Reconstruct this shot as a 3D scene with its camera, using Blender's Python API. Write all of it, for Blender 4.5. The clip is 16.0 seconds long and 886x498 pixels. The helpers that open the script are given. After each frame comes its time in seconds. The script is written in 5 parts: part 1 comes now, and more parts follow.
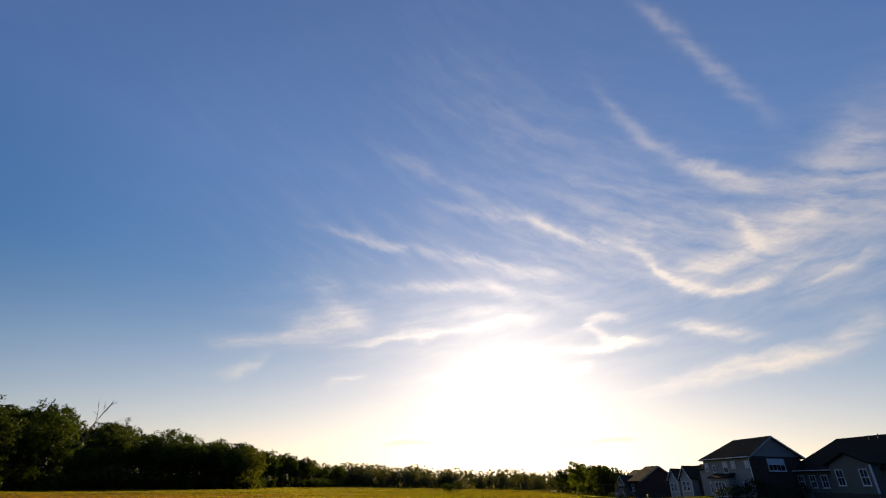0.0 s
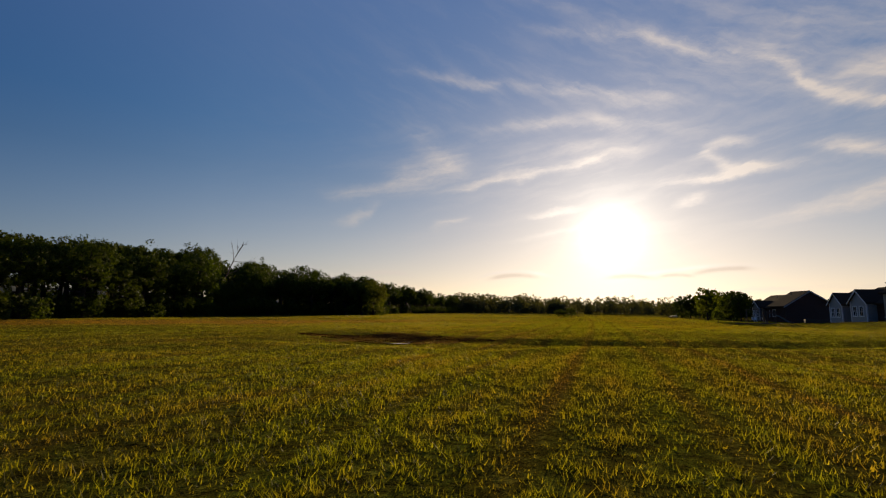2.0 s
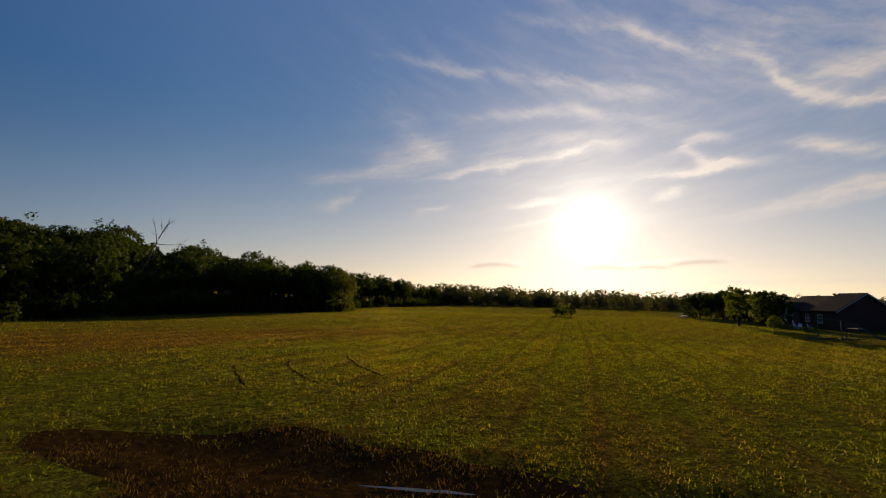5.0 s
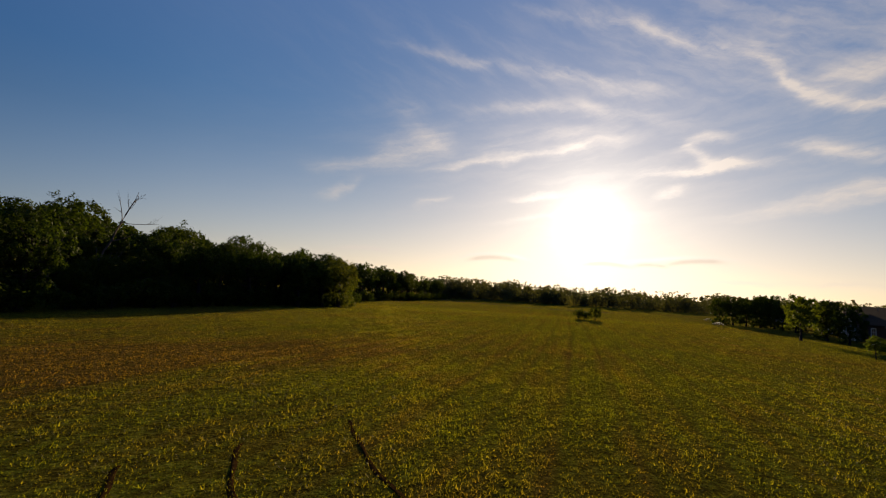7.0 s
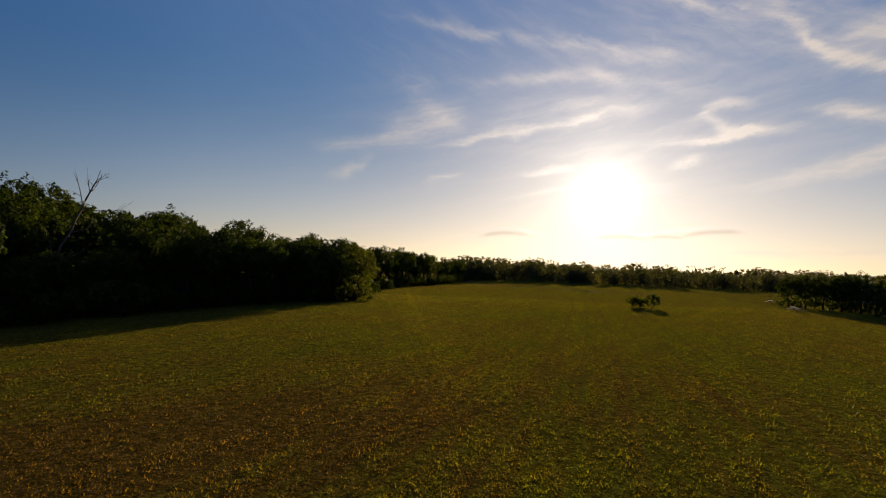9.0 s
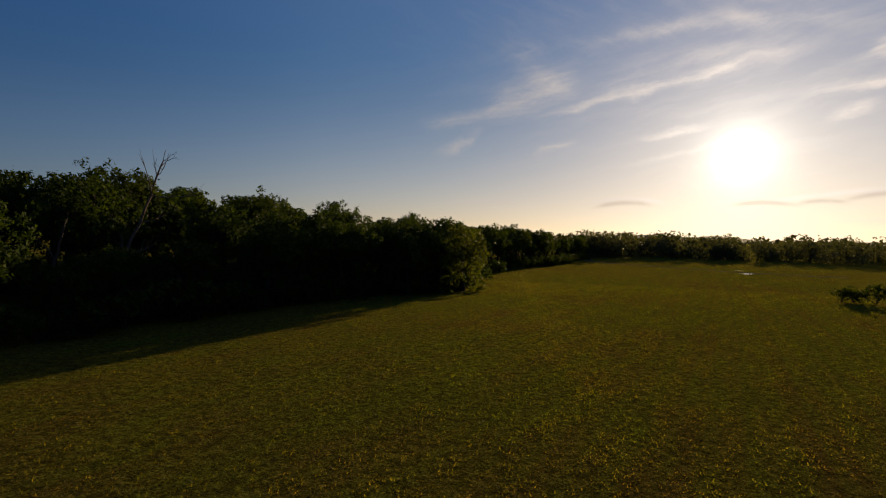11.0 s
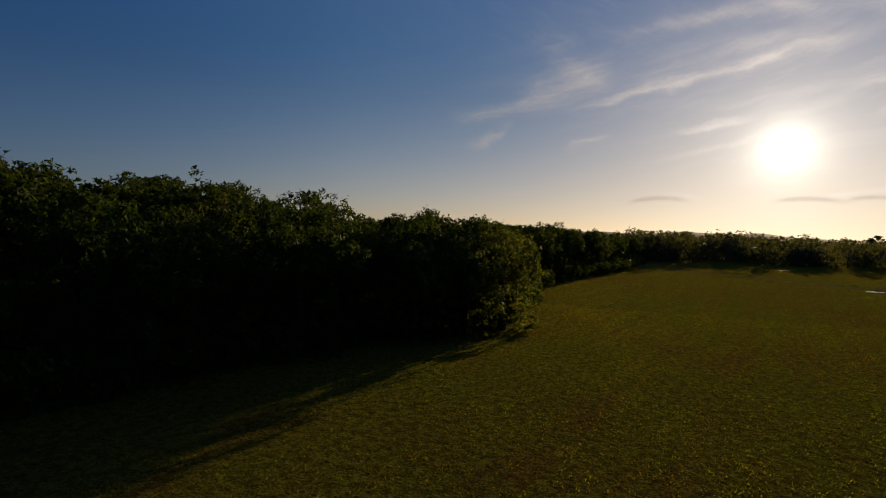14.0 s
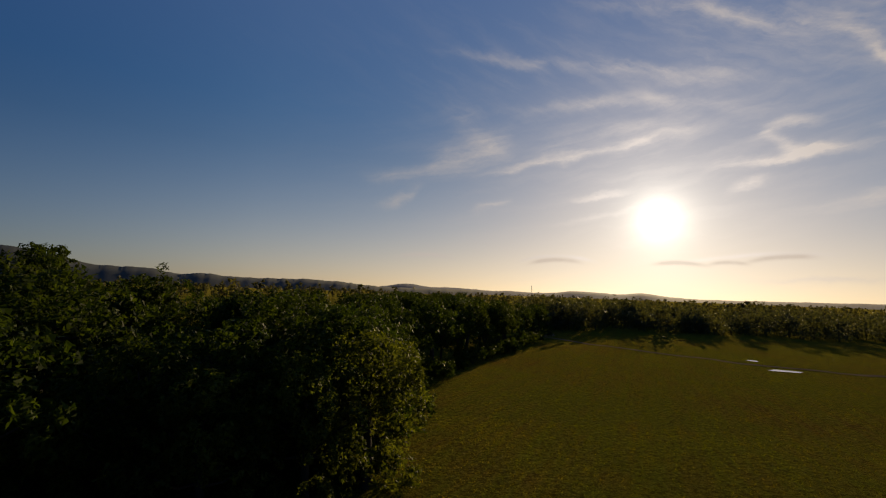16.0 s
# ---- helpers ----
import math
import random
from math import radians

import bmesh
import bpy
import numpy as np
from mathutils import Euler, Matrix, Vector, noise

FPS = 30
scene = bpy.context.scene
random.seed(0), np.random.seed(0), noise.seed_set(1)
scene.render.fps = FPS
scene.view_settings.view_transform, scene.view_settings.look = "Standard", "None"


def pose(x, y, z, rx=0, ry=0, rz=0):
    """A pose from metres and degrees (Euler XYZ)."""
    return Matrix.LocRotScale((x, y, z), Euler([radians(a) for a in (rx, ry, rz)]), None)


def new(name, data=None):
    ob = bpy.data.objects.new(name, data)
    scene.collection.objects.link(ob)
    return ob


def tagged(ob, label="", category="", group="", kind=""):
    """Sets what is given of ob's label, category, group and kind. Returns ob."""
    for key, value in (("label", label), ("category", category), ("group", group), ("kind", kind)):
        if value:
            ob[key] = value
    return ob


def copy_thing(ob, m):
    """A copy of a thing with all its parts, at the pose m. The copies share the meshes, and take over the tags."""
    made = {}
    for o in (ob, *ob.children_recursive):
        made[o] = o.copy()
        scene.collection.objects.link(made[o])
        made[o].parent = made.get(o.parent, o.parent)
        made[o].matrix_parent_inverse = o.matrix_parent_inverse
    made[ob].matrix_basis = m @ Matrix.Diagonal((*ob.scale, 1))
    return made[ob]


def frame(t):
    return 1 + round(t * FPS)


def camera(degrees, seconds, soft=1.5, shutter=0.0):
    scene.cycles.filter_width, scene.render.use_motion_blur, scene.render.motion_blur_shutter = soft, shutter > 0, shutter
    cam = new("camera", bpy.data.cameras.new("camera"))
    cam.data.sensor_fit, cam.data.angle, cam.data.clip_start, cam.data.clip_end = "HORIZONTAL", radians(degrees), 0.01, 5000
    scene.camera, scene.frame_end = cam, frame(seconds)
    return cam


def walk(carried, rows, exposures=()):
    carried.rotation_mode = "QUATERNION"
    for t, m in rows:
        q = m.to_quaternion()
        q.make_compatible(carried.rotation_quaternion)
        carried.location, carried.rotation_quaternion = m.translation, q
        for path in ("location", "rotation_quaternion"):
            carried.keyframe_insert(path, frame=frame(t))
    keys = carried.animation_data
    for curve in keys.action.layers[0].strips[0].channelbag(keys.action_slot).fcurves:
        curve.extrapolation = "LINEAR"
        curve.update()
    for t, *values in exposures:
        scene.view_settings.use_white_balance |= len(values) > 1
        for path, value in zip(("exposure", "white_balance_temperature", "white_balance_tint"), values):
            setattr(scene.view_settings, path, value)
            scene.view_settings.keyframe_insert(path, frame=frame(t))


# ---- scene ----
# camera and its flight
cam = camera(87.9, 16.0, 1.15)
PATH = [
    (0.0, pose(-0.00, 0.00, 1.72, 117.15, -0.92, -10.95)),
    (0.5, pose(-0.17, 2.19, 1.71, 107.64, -0.90, -6.10)),
    (1.0, pose(-0.34, 4.46, 1.69, 103.78, -0.79, -2.80)),
    (1.5, pose(-0.54, 6.88, 1.66, 100.43, -0.62, -0.11)),
    (2.0, pose(-0.71, 9.45, 1.63, 97.53, -0.70, 1.71)),
    (2.5, pose(-1.06, 12.18, 1.63, 95.27, -0.57, 3.05)),
    (3.0, pose(-1.27, 15.03, 1.71, 94.26, -0.54, 3.39)),
    (3.5, pose(-1.39, 18.09, 1.99, 93.82, -0.53, 3.05)),
    (4.0, pose(-1.31, 21.63, 2.56, 95.78, -0.70, -0.02)),
    (4.2, pose(-1.28, 23.07, 2.80, 96.38, -0.92, -1.35)),
    (6.5, pose(-2.81, 36.75, 4.43, 95.07, -3.16, 0.69)),
    (7.0, pose(-4.00, 40.00, 4.66, 95.00, -3.43, -1.06)),
    (7.5, pose(-5.07, 43.31, 4.99, 94.93, -3.51, -3.11)),
    (8.0, pose(-6.00, 46.72, 5.47, 93.95, -3.63, -4.49)),
    (8.5, pose(-6.75, 50.19, 5.94, 93.28, -2.90, -2.36)),
    (9.0, pose(-7.22, 53.61, 6.45, 92.04, -2.17, 0.60)),
    (9.5, pose(-7.54, 56.91, 7.03, 90.78, -1.65, 3.93)),
    (10.0, pose(-7.88, 60.14, 7.61, 89.40, -1.03, 7.66)),
    (12.3, pose(-12.29, 77.12, 7.87, 88.27, -1.73, 18.46)),
    (12.5, pose(-12.76, 78.60, 7.96, 88.35, -1.69, 18.51)),
    (13.0, pose(-13.82, 82.31, 8.20, 88.34, -1.78, 18.53)),
    (13.5, pose(-14.75, 86.05, 8.62, 87.98, -1.72, 18.06)),
    (14.0, pose(-15.27, 89.68, 9.10, 87.66, -1.70, 17.84)),
    (14.5, pose(-15.47, 93.32, 9.76, 88.08, -1.53, 17.97)),
    (15.0, pose(-15.51, 96.75, 10.50, 88.27, -1.71, 17.86)),
    (15.5, pose(-15.41, 100.25, 11.33, 90.31, -1.85, 16.13)),
    (16.0, pose(-15.22, 103.70, 12.08, 95.27, -2.08, 6.65)),
]
EXPOSURES = [(0.0, 0.8, 6850, 10), (0.8, 0.75, 6850, 10), (1.6, 0.43, 6850, 10), (2.6, 0.25, 6850, 10), (4.0, 0.25, 6850, 10), (6.5, 0.43, 6850, 10), (8.0, 0.43, 6850, 10), (9.0, 0.35, 6850, 10), (10.0, 0.25, 6850, 10), (12.5, -0.1, 6650, 10), (15.0, -0.17, 6650, 10), (16.0, -0.07, 6650, 10)]
walk(cam, PATH, EXPOSURES)

# ---- sky, sun ----
SUN_AZ, SUN_EL = 18.5, 9.05          # degrees clockwise from +y, and above the horizon
SUN_DIR = Vector((math.sin(radians(SUN_AZ)) * math.cos(radians(SUN_EL)), math.cos(radians(SUN_AZ)) * math.cos(radians(SUN_EL)), math.sin(radians(SUN_EL))))

world = bpy.data.worlds.new("evening_sky")
scene.world = world
world.use_nodes = True
WT = world.node_tree
WT.nodes.clear()


def wn(kind, **values):
    n = WT.nodes.new(kind)
    for key, value in values.items():
        if key == "operation":
            n.operation = value
    return n


def wmath(op, a, b=None, c=None):
    """A math node on sockets or numbers; returns its output socket."""
    n = WT.nodes.new("ShaderNodeMath")
    n.operation = op
    for slot, value in zip(n.inputs, (a, b, c)):
        if value is None:
            continue
        if isinstance(value, (int, float)):
            slot.default_value = value
        else:
            WT.links.new(value, slot)
    return n.outputs[0]


def wmix(fac, a, b, blend="MIX"):
    n = WT.nodes.new("ShaderNodeMix")
    n.data_type, n.blend_type, n.clamp_factor = "RGBA", blend, True
    for slot, value in ((n.inputs[0], fac), (n.inputs[6], a), (n.inputs[7], b)):
        if isinstance(value, (int, float)):
            slot.default_value = value
        elif isinstance(value, tuple):
            slot.default_value = (*value, 1)
        else:
            WT.links.new(value, slot)
    return n.outputs[2]


coord = WT.nodes.new("ShaderNodeTexCoord")
sep = WT.nodes.new("ShaderNodeSeparateXYZ")
WT.links.new(coord.outputs["Generated"], sep.inputs[0])
DX, DY, DZ = sep.outputs
AZ0 = wmath("MULTIPLY", wmath("ARCTAN2", DX, DY), 57.29578)
EL0 = wmath("MULTIPLY", wmath("ARCSINE", DZ), 57.29578)


def wnoise(scale, detail, rough, sx=1.0, sy=1.0, seed=0.0):
    """Noise over azimuth and elevation in degrees, stretched by sx and sy."""
    comb = WT.nodes.new("ShaderNodeCombineXYZ")
    WT.links.new(wmath("MULTIPLY", AZ0, sx), comb.inputs[0])
    WT.links.new(wmath("MULTIPLY", EL0, sy), comb.inputs[1])
    comb.inputs[2].default_value = seed
    n = WT.nodes.new("ShaderNodeTexNoise")
    n.inputs["Scale"].default_value, n.inputs["Detail"].default_value, n.inputs["Roughness"].default_value = scale, detail, rough
    WT.links.new(comb.outputs[0], n.inputs["Vector"])
    return n.outputs["Fac"]


# the air itself
sky = WT.nodes.new("ShaderNodeTexSky")
sky.sky_type, sky.sun_disc = "NISHITA", False
sky.sun_elevation, sky.sun_rotation = radians(SUN_EL), radians(SUN_AZ)
sky.altitude, sky.air_density, sky.dust_density, sky.ozone_density = 120, 1.0, 0.5, 2.6

# angle from the sun, for the bright air round it
dot = WT.nodes.new("ShaderNodeVectorMath")
dot.operation = "DOT_PRODUCT"
WT.links.new(coord.outputs["Generated"], dot.inputs[0])
dot.inputs[1].default_value = SUN_DIR
off = wmath("MULTIPLY", wmath("ARCCOSINE", wmath("MINIMUM", dot.outputs["Value"], 1.0)), 57.29578)


def glow(width, power=1.0):
    x = wmath("MULTIPLY", off, 1 / width)
    return wmath("EXPONENT", wmath("MULTIPLY", wmath("POWER", x, power), -1.0))


# wind-torn high cloud: each wisp is a bent, feathered streak
warp_a = wmath("MULTIPLY", wmath("SUBTRACT", wnoise(0.22, 4, 0.6, 1, 1.6, 3.1), 0.5), 2.6)
warp_e = wmath("MULTIPLY", wmath("SUBTRACT", wnoise(0.22, 4, 0.6, 1, 1.6, 9.7), 0.5), 2.0)
AZ, EL = wmath("ADD", AZ0, warp_a), wmath("ADD", EL0, warp_e)


def fibres(angle, scale, along, across, seed):
    """Noise drawn out into threads that run at an angle to the horizon."""
    c, s_ = math.cos(radians(angle)), math.sin(radians(angle))
    comb = WT.nodes.new("ShaderNodeCombineXYZ")
    WT.links.new(wmath("MULTIPLY", wmath("ADD", wmath("MULTIPLY", AZ, c), wmath("MULTIPLY", EL, s_)), along), comb.inputs[0])
    WT.links.new(wmath("MULTIPLY", wmath("ADD", wmath("MULTIPLY", AZ, -s_), wmath("MULTIPLY", EL, c)), across), comb.inputs[1])
    comb.inputs[2].default_value = seed
    n = WT.nodes.new("ShaderNodeTexNoise")
    n.inputs["Scale"].default_value, n.inputs["Detail"].default_value, n.inputs["Roughness"].default_value = scale, 6, 0.6
    WT.links.new(comb.outputs[0], n.inputs["Vector"])
    return n.outputs["Fac"]


fine = wnoise(0.42, 8, 0.62, 0.75, 1.5, 5.3)
upper, lower = fibres(-24, 0.5, 0.22, 1.2, 2.2), fibres(9, 0.5, 0.22, 1.3, 7.9)
which = wmath("MINIMUM", wmath("MAXIMUM", wmath("MULTIPLY_ADD", EL0, 0.12, -2.1), 0.0), 1.0)
thread = wmath("ADD", wmath("MULTIPLY", upper, which), wmath("MULTIPLY", lower, wmath("SUBTRACT", 1.0, which)))
fine_gain = wmath("MAXIMUM", wmath("ADD", wmath("MULTIPLY_ADD", thread, 2.6, -0.75), wmath("MULTIPLY_ADD", fine, 1.0, -0.3)), 0.05)
SUM = []


def wisp(az, el, angle, length, width, bend, strength, torn=True):
    c, s = math.cos(radians(angle)), math.sin(radians(angle))
    a, e = wmath("SUBTRACT", AZ if torn else AZ0, az), wmath("SUBTRACT", EL if torn else EL0, el)
    u = wmath("ADD", wmath("MULTIPLY", a, c), wmath("MULTIPLY", e, s))
    v = wmath("ADD", wmath("MULTIPLY", a, -s), wmath("MULTIPLY", e, c))
    u2 = wmath("MULTIPLY", u, u)
    v = wmath("MULTIPLY", wmath("SUBTRACT", v, wmath("MULTIPLY", u2, bend)), 1 / width)
    u2 = wmath("MULTIPLY", u2, 0.8 / length ** 2)
    fall = wmath("ADD", wmath("MULTIPLY", v, v), wmath("MULTIPLY", u2, u2))
    d = wmath("MULTIPLY", wmath("EXPONENT", wmath("MULTIPLY", fall, -1.0)), strength)
    SUM.append(d if not SUM else wmath("ADD", SUM[-1], d))


def streak(a, b, c, width, strength, torn=True):
    """A wisp from a over b to c, each an azimuth and an elevation."""
    dx, dy = c[0] - a[0], c[1] - a[1]
    half = math.hypot(dx, dy) / 2
    nx_, ny_ = -dy / (2 * half), dx / (2 * half)
    mx, my = (a[0] + c[0]) / 2, (a[1] + c[1]) / 2
    lift = (b[0] - mx) * nx_ + (b[1] - my) * ny_
    wisp(mx + nx_ * lift, my + ny_ * lift, math.degrees(math.atan2(dy, dx)), half * 0.95, width, -lift / half ** 2, strength, torn)


streak((43.1, 51.2), (49.2, 43.0), (53.2, 35.7), 0.9, 0.19)
streak((35.8, 42.1), (44.6, 32.6), (53.1, 27.9), 0.8, 0.24)
streak((42.5, 34.5), (46.5, 31.3), (51.0, 28.8), 1.0, 0.15)
streak((1.9, 38.6), (11.7, 35.3), (24.5, 29.5), 0.9, 0.15)
streak((12.5, 32.3), (24.5, 29.5), (37.2, 24.1), 0.75, 0.32)
streak((20.0, 30.2), (29.0, 27.2), (38.0, 23.0), 1.9, 0.14)
streak((-7.1, 28.4), (2.3, 27.4), (15.7, 25.7), 0.6, 0.25)
streak((11.7, 26.7), (19.4, 24.3), (26.7, 23.1), 0.9, 0.42)
streak((18.8, 27.1), (21.8, 26.2), (26.2, 24.5), 0.5, 0.15)
streak((36.0, 24.7), (40.7, 20.1), (50.0, 19.9), 0.65, 0.68)
streak((38.6, 21.6), (47.6, 22.6), (54.7, 25.2), 1.2, 0.44)
streak((46.9, 26.8), (47.9, 24.4), (47.5, 22.2), 0.8, 0.40)
streak((50.0, 18.5), (53.6, 18.7), (56.8, 19.8), 0.6, 0.40)
streak((61.4, 30.9), (57.8, 29.0), (54.3, 27.1), 2.2, 0.19)
streak((5.7, 22.2), (16.3, 22.3), (26.4, 20.3), 0.8, 0.38)
streak((-8.4, 15.5), (-3.9, 17.0), (0.5, 18.5), 1.5, 0.47)
streak((-16.1, 13.6), (-11.9, 14.1), (-7.6, 15.0), 0.8, 0.30)
streak((-6.1, 22.5), (-2.4, 19.2), (0.7, 16.4), 1.6, 0.19)
streak((-0.9, 14.9), (9.7, 16.7), (20.4, 18.4), 0.55, 0.62)
streak((6.0, 17.5), (13.0, 19.0), (20.0, 19.6), 0.9, 0.28)
streak((28.1, 17.1), (30.2, 18.0), (32.8, 17.9), 0.6, 0.52)
streak((29.0, 16.8), (30.5, 15.5), (32.9, 15.0), 0.6, 0.62)
streak((24.0, 14.4), (30.4, 14.7), (36.8, 14.7), 0.5, 0.71)
streak((38.3, 16.0), (42.1, 15.2), (45.8, 14.4), 0.7, 0.62)
streak((33.2, 9.4), (42.8, 10.7), (52.6, 12.2), 0.75, 0.66)
streak((39.8, 11.3), (44.2, 12.0), (48.2, 12.3), 0.7, 0.47)
streak((51.7, 13.3), (53.9, 13.6), (56.0, 14.2), 0.9, 0.43)
streak((-14.7, 10.4), (-12.8, 11.0), (-10.7, 12.4), 0.5, 0.33)
streak((-3.0, 10.4), (-1.1, 10.9), (1.0, 11.6), 0.4, 0.38)
streak((25.4, 11.8), (27.1, 12.2), (28.8, 12.9), 0.5, 0.52)
streak((9.1, 11.5), (11.9, 11.8), (15.0, 12.4), 0.4, 0.47)
streak((8.0, 8.6), (11.5, 9.2), (15.0, 10.2), 0.35, 0.38)
wisp(43.0, 25.0, -14, 15, 5.5, 0.004, 0.20)
wisp(24.0, 20.0, -2, 26, 7.0, 0.0, 0.10)
wisp(30.0, 36.0, -30, 22, 6.0, 0.0, 0.08)
streak((-12.6, 4.1), (-9.2, 4.5), (-5.8, 4.2), 0.28, 0.75, False)
streak((3.6, 4.3), (7.0, 4.75), (11.0, 4.3), 0.22, 0.90, False)
streak((22.0, 4.3), (27.5, 4.9), (33.0, 4.9), 0.24, 0.80, False)
streak((29.0, 2.2), (37.0, 2.5), (45.0, 2.4), 0.3, 0.35)
wisp(75, 30, 20, 25, 6, 0.0, 0.35)
wisp(-80, 35, 12, 30, 4, 0.0, 0.12)
veil = wmath("MULTIPLY", wmath("MAXIMUM", wmath("SUBTRACT", thread, 0.46), 0.0), wmath("MULTIPLY", glow(30.0, 2.0), 0.42))   # thin threads round the sun
cloud = wmath("ADD", wmath("MULTIPLY", SUM[-1], fine_gain), veil)
cloud = wmath("MINIMUM", wmath("MAXIMUM", cloud, 0.0), 0.85)

# flat grey bars of cloud low over the sunset
SUM.clear()
streak((4.4, 3.95), (6.8, 4.3), (9.4, 4.15), 0.24, 1.2, False)
streak((18.3, 4.0), (20.6, 4.1), (22.9, 3.85), 0.22, 1.1, False)
streak((23.4, 3.95), (25.0, 4.15), (26.6, 4.0), 0.20, 1.0, False)
streak((27.2, 4.3), (29.4, 4.65), (32.0, 4.65), 0.24, 1.1, False)
bars = wmath("MINIMUM", wmath("MULTIPLY", SUM[-1], wmath("MULTIPLY_ADD", fine, 1.6, 0.1)), 0.8)

STRENGTH = 0.07


def tinted(value, gains):
    """A grey value as a colour."""
    c = WT.nodes.new("ShaderNodeCombineXYZ")
    for slot, gain in zip(c.inputs, gains):
        WT.links.new(wmath("MULTIPLY", value, gain), slot)
    return c.outputs[0]


# thick evening air: bright parts of the sky level off, and a warm haze lies along the horizon
deep = WT.nodes.new("ShaderNodeHueSaturation")
deep.inputs["Saturation"].default_value = 1.30
WT.links.new(wmath("MINIMUM", wmath("MAXIMUM", wmath("MULTIPLY_ADD", EL0, 0.055, -0.15), 0.0), 1.0), deep.inputs["Fac"])
WT.links.new(sky.outputs[0], deep.inputs["Color"])
bare = WT.nodes.new("ShaderNodeSeparateColor")
WT.links.new(deep.outputs[0], bare.inputs[0])
soft_air = WT.nodes.new("ShaderNodeCombineColor")
for k, (gain, level) in enumerate(((1.03, 1 / 13.0), (1.06, 1 / 13.0), (1.44, 1 / 13.0))):
    c = wmath("MULTIPLY", bare.outputs[k], gain)
    WT.links.new(wmath("DIVIDE", c, wmath("MULTIPLY_ADD", c, level, 1.0)), soft_air.inputs[k])
low = wmath("EXPONENT", wmath("MULTIPLY", wmath("MAXIMUM", EL0, 0.0), -1 / 6.5))
haze = wmath("MULTIPLY", low, wmath("MULTIPLY_ADD", glow(46.0, 2.0), 7.4, 0.35))
high = wmath("MULTIPLY", wmath("MAXIMUM", wmath("MINIMUM", wmath("SUBTRACT", EL0, 16.0), 19.0), 0.0), 0.042)   # thin high veil
veiled = wmix(1.0, soft_air.outputs[0], tinted(high, (0.72, 0.80, 1.30)), "ADD")
away = wmath("MINIMUM", wmath("MAXIMUM", wmath("MULTIPLY_ADD", off, -0.0068, 1.32), 0.45), 1.0)   # the sky deepens away from the sun
blue = WT.nodes.new("ShaderNodeCombineXYZ")
for slot, power in zip(blue.inputs, (2.2, 1.25, 0.6)):
    WT.links.new(wmath("POWER", away, power), slot)
veiled = wmix(1.0, veiled, blue.outputs[0], "MULTIPLY")
air = wmix(1.0, veiled, tinted(haze, (1.06, 0.72, 0.34)), "ADD")
lit = wmath("ADD", wmath("MULTIPLY", glow(7.0), 9.0), wmath("MULTIPLY_ADD", glow(18.0), 6.0, 6.0))                  # cloud brightens towards the sun
with_cloud = wmix(cloud, air, tinted(lit, (1.02, 0.90, 0.82)))
with_bars = wmix(wmath("MULTIPLY", bars, 0.75), with_cloud, (7.4, 6.0, 5.0))
aureole = wmath("ADD", wmath("MULTIPLY", glow(1.35), 30.0), wmath("ADD", wmath("MULTIPLY", glow(5.0), 4.6), wmath("MULTIPLY", glow(13.0), 1.5)))
full = wmix(1.0, with_bars, tinted(aureole, (1.0, 0.92, 0.76)), "ADD")
back = WT.nodes.new("ShaderNodeBackground")
back.inputs["Strength"].default_value = STRENGTH
WT.links.new(full, back.inputs["Color"])
out = WT.nodes.new("ShaderNodeOutputWorld")
WT.links.new(back.outputs[0], out.inputs[0])

sun = new("sun", bpy.data.lights.new("sun", "SUN"))
sun.data.energy, sun.data.angle, sun.data.color = 5.0, radians(0.6), (1.0, 0.74, 0.40)
sun.rotation_euler = (-SUN_DIR).to_track_quat("-Z", "Y").to_euler()

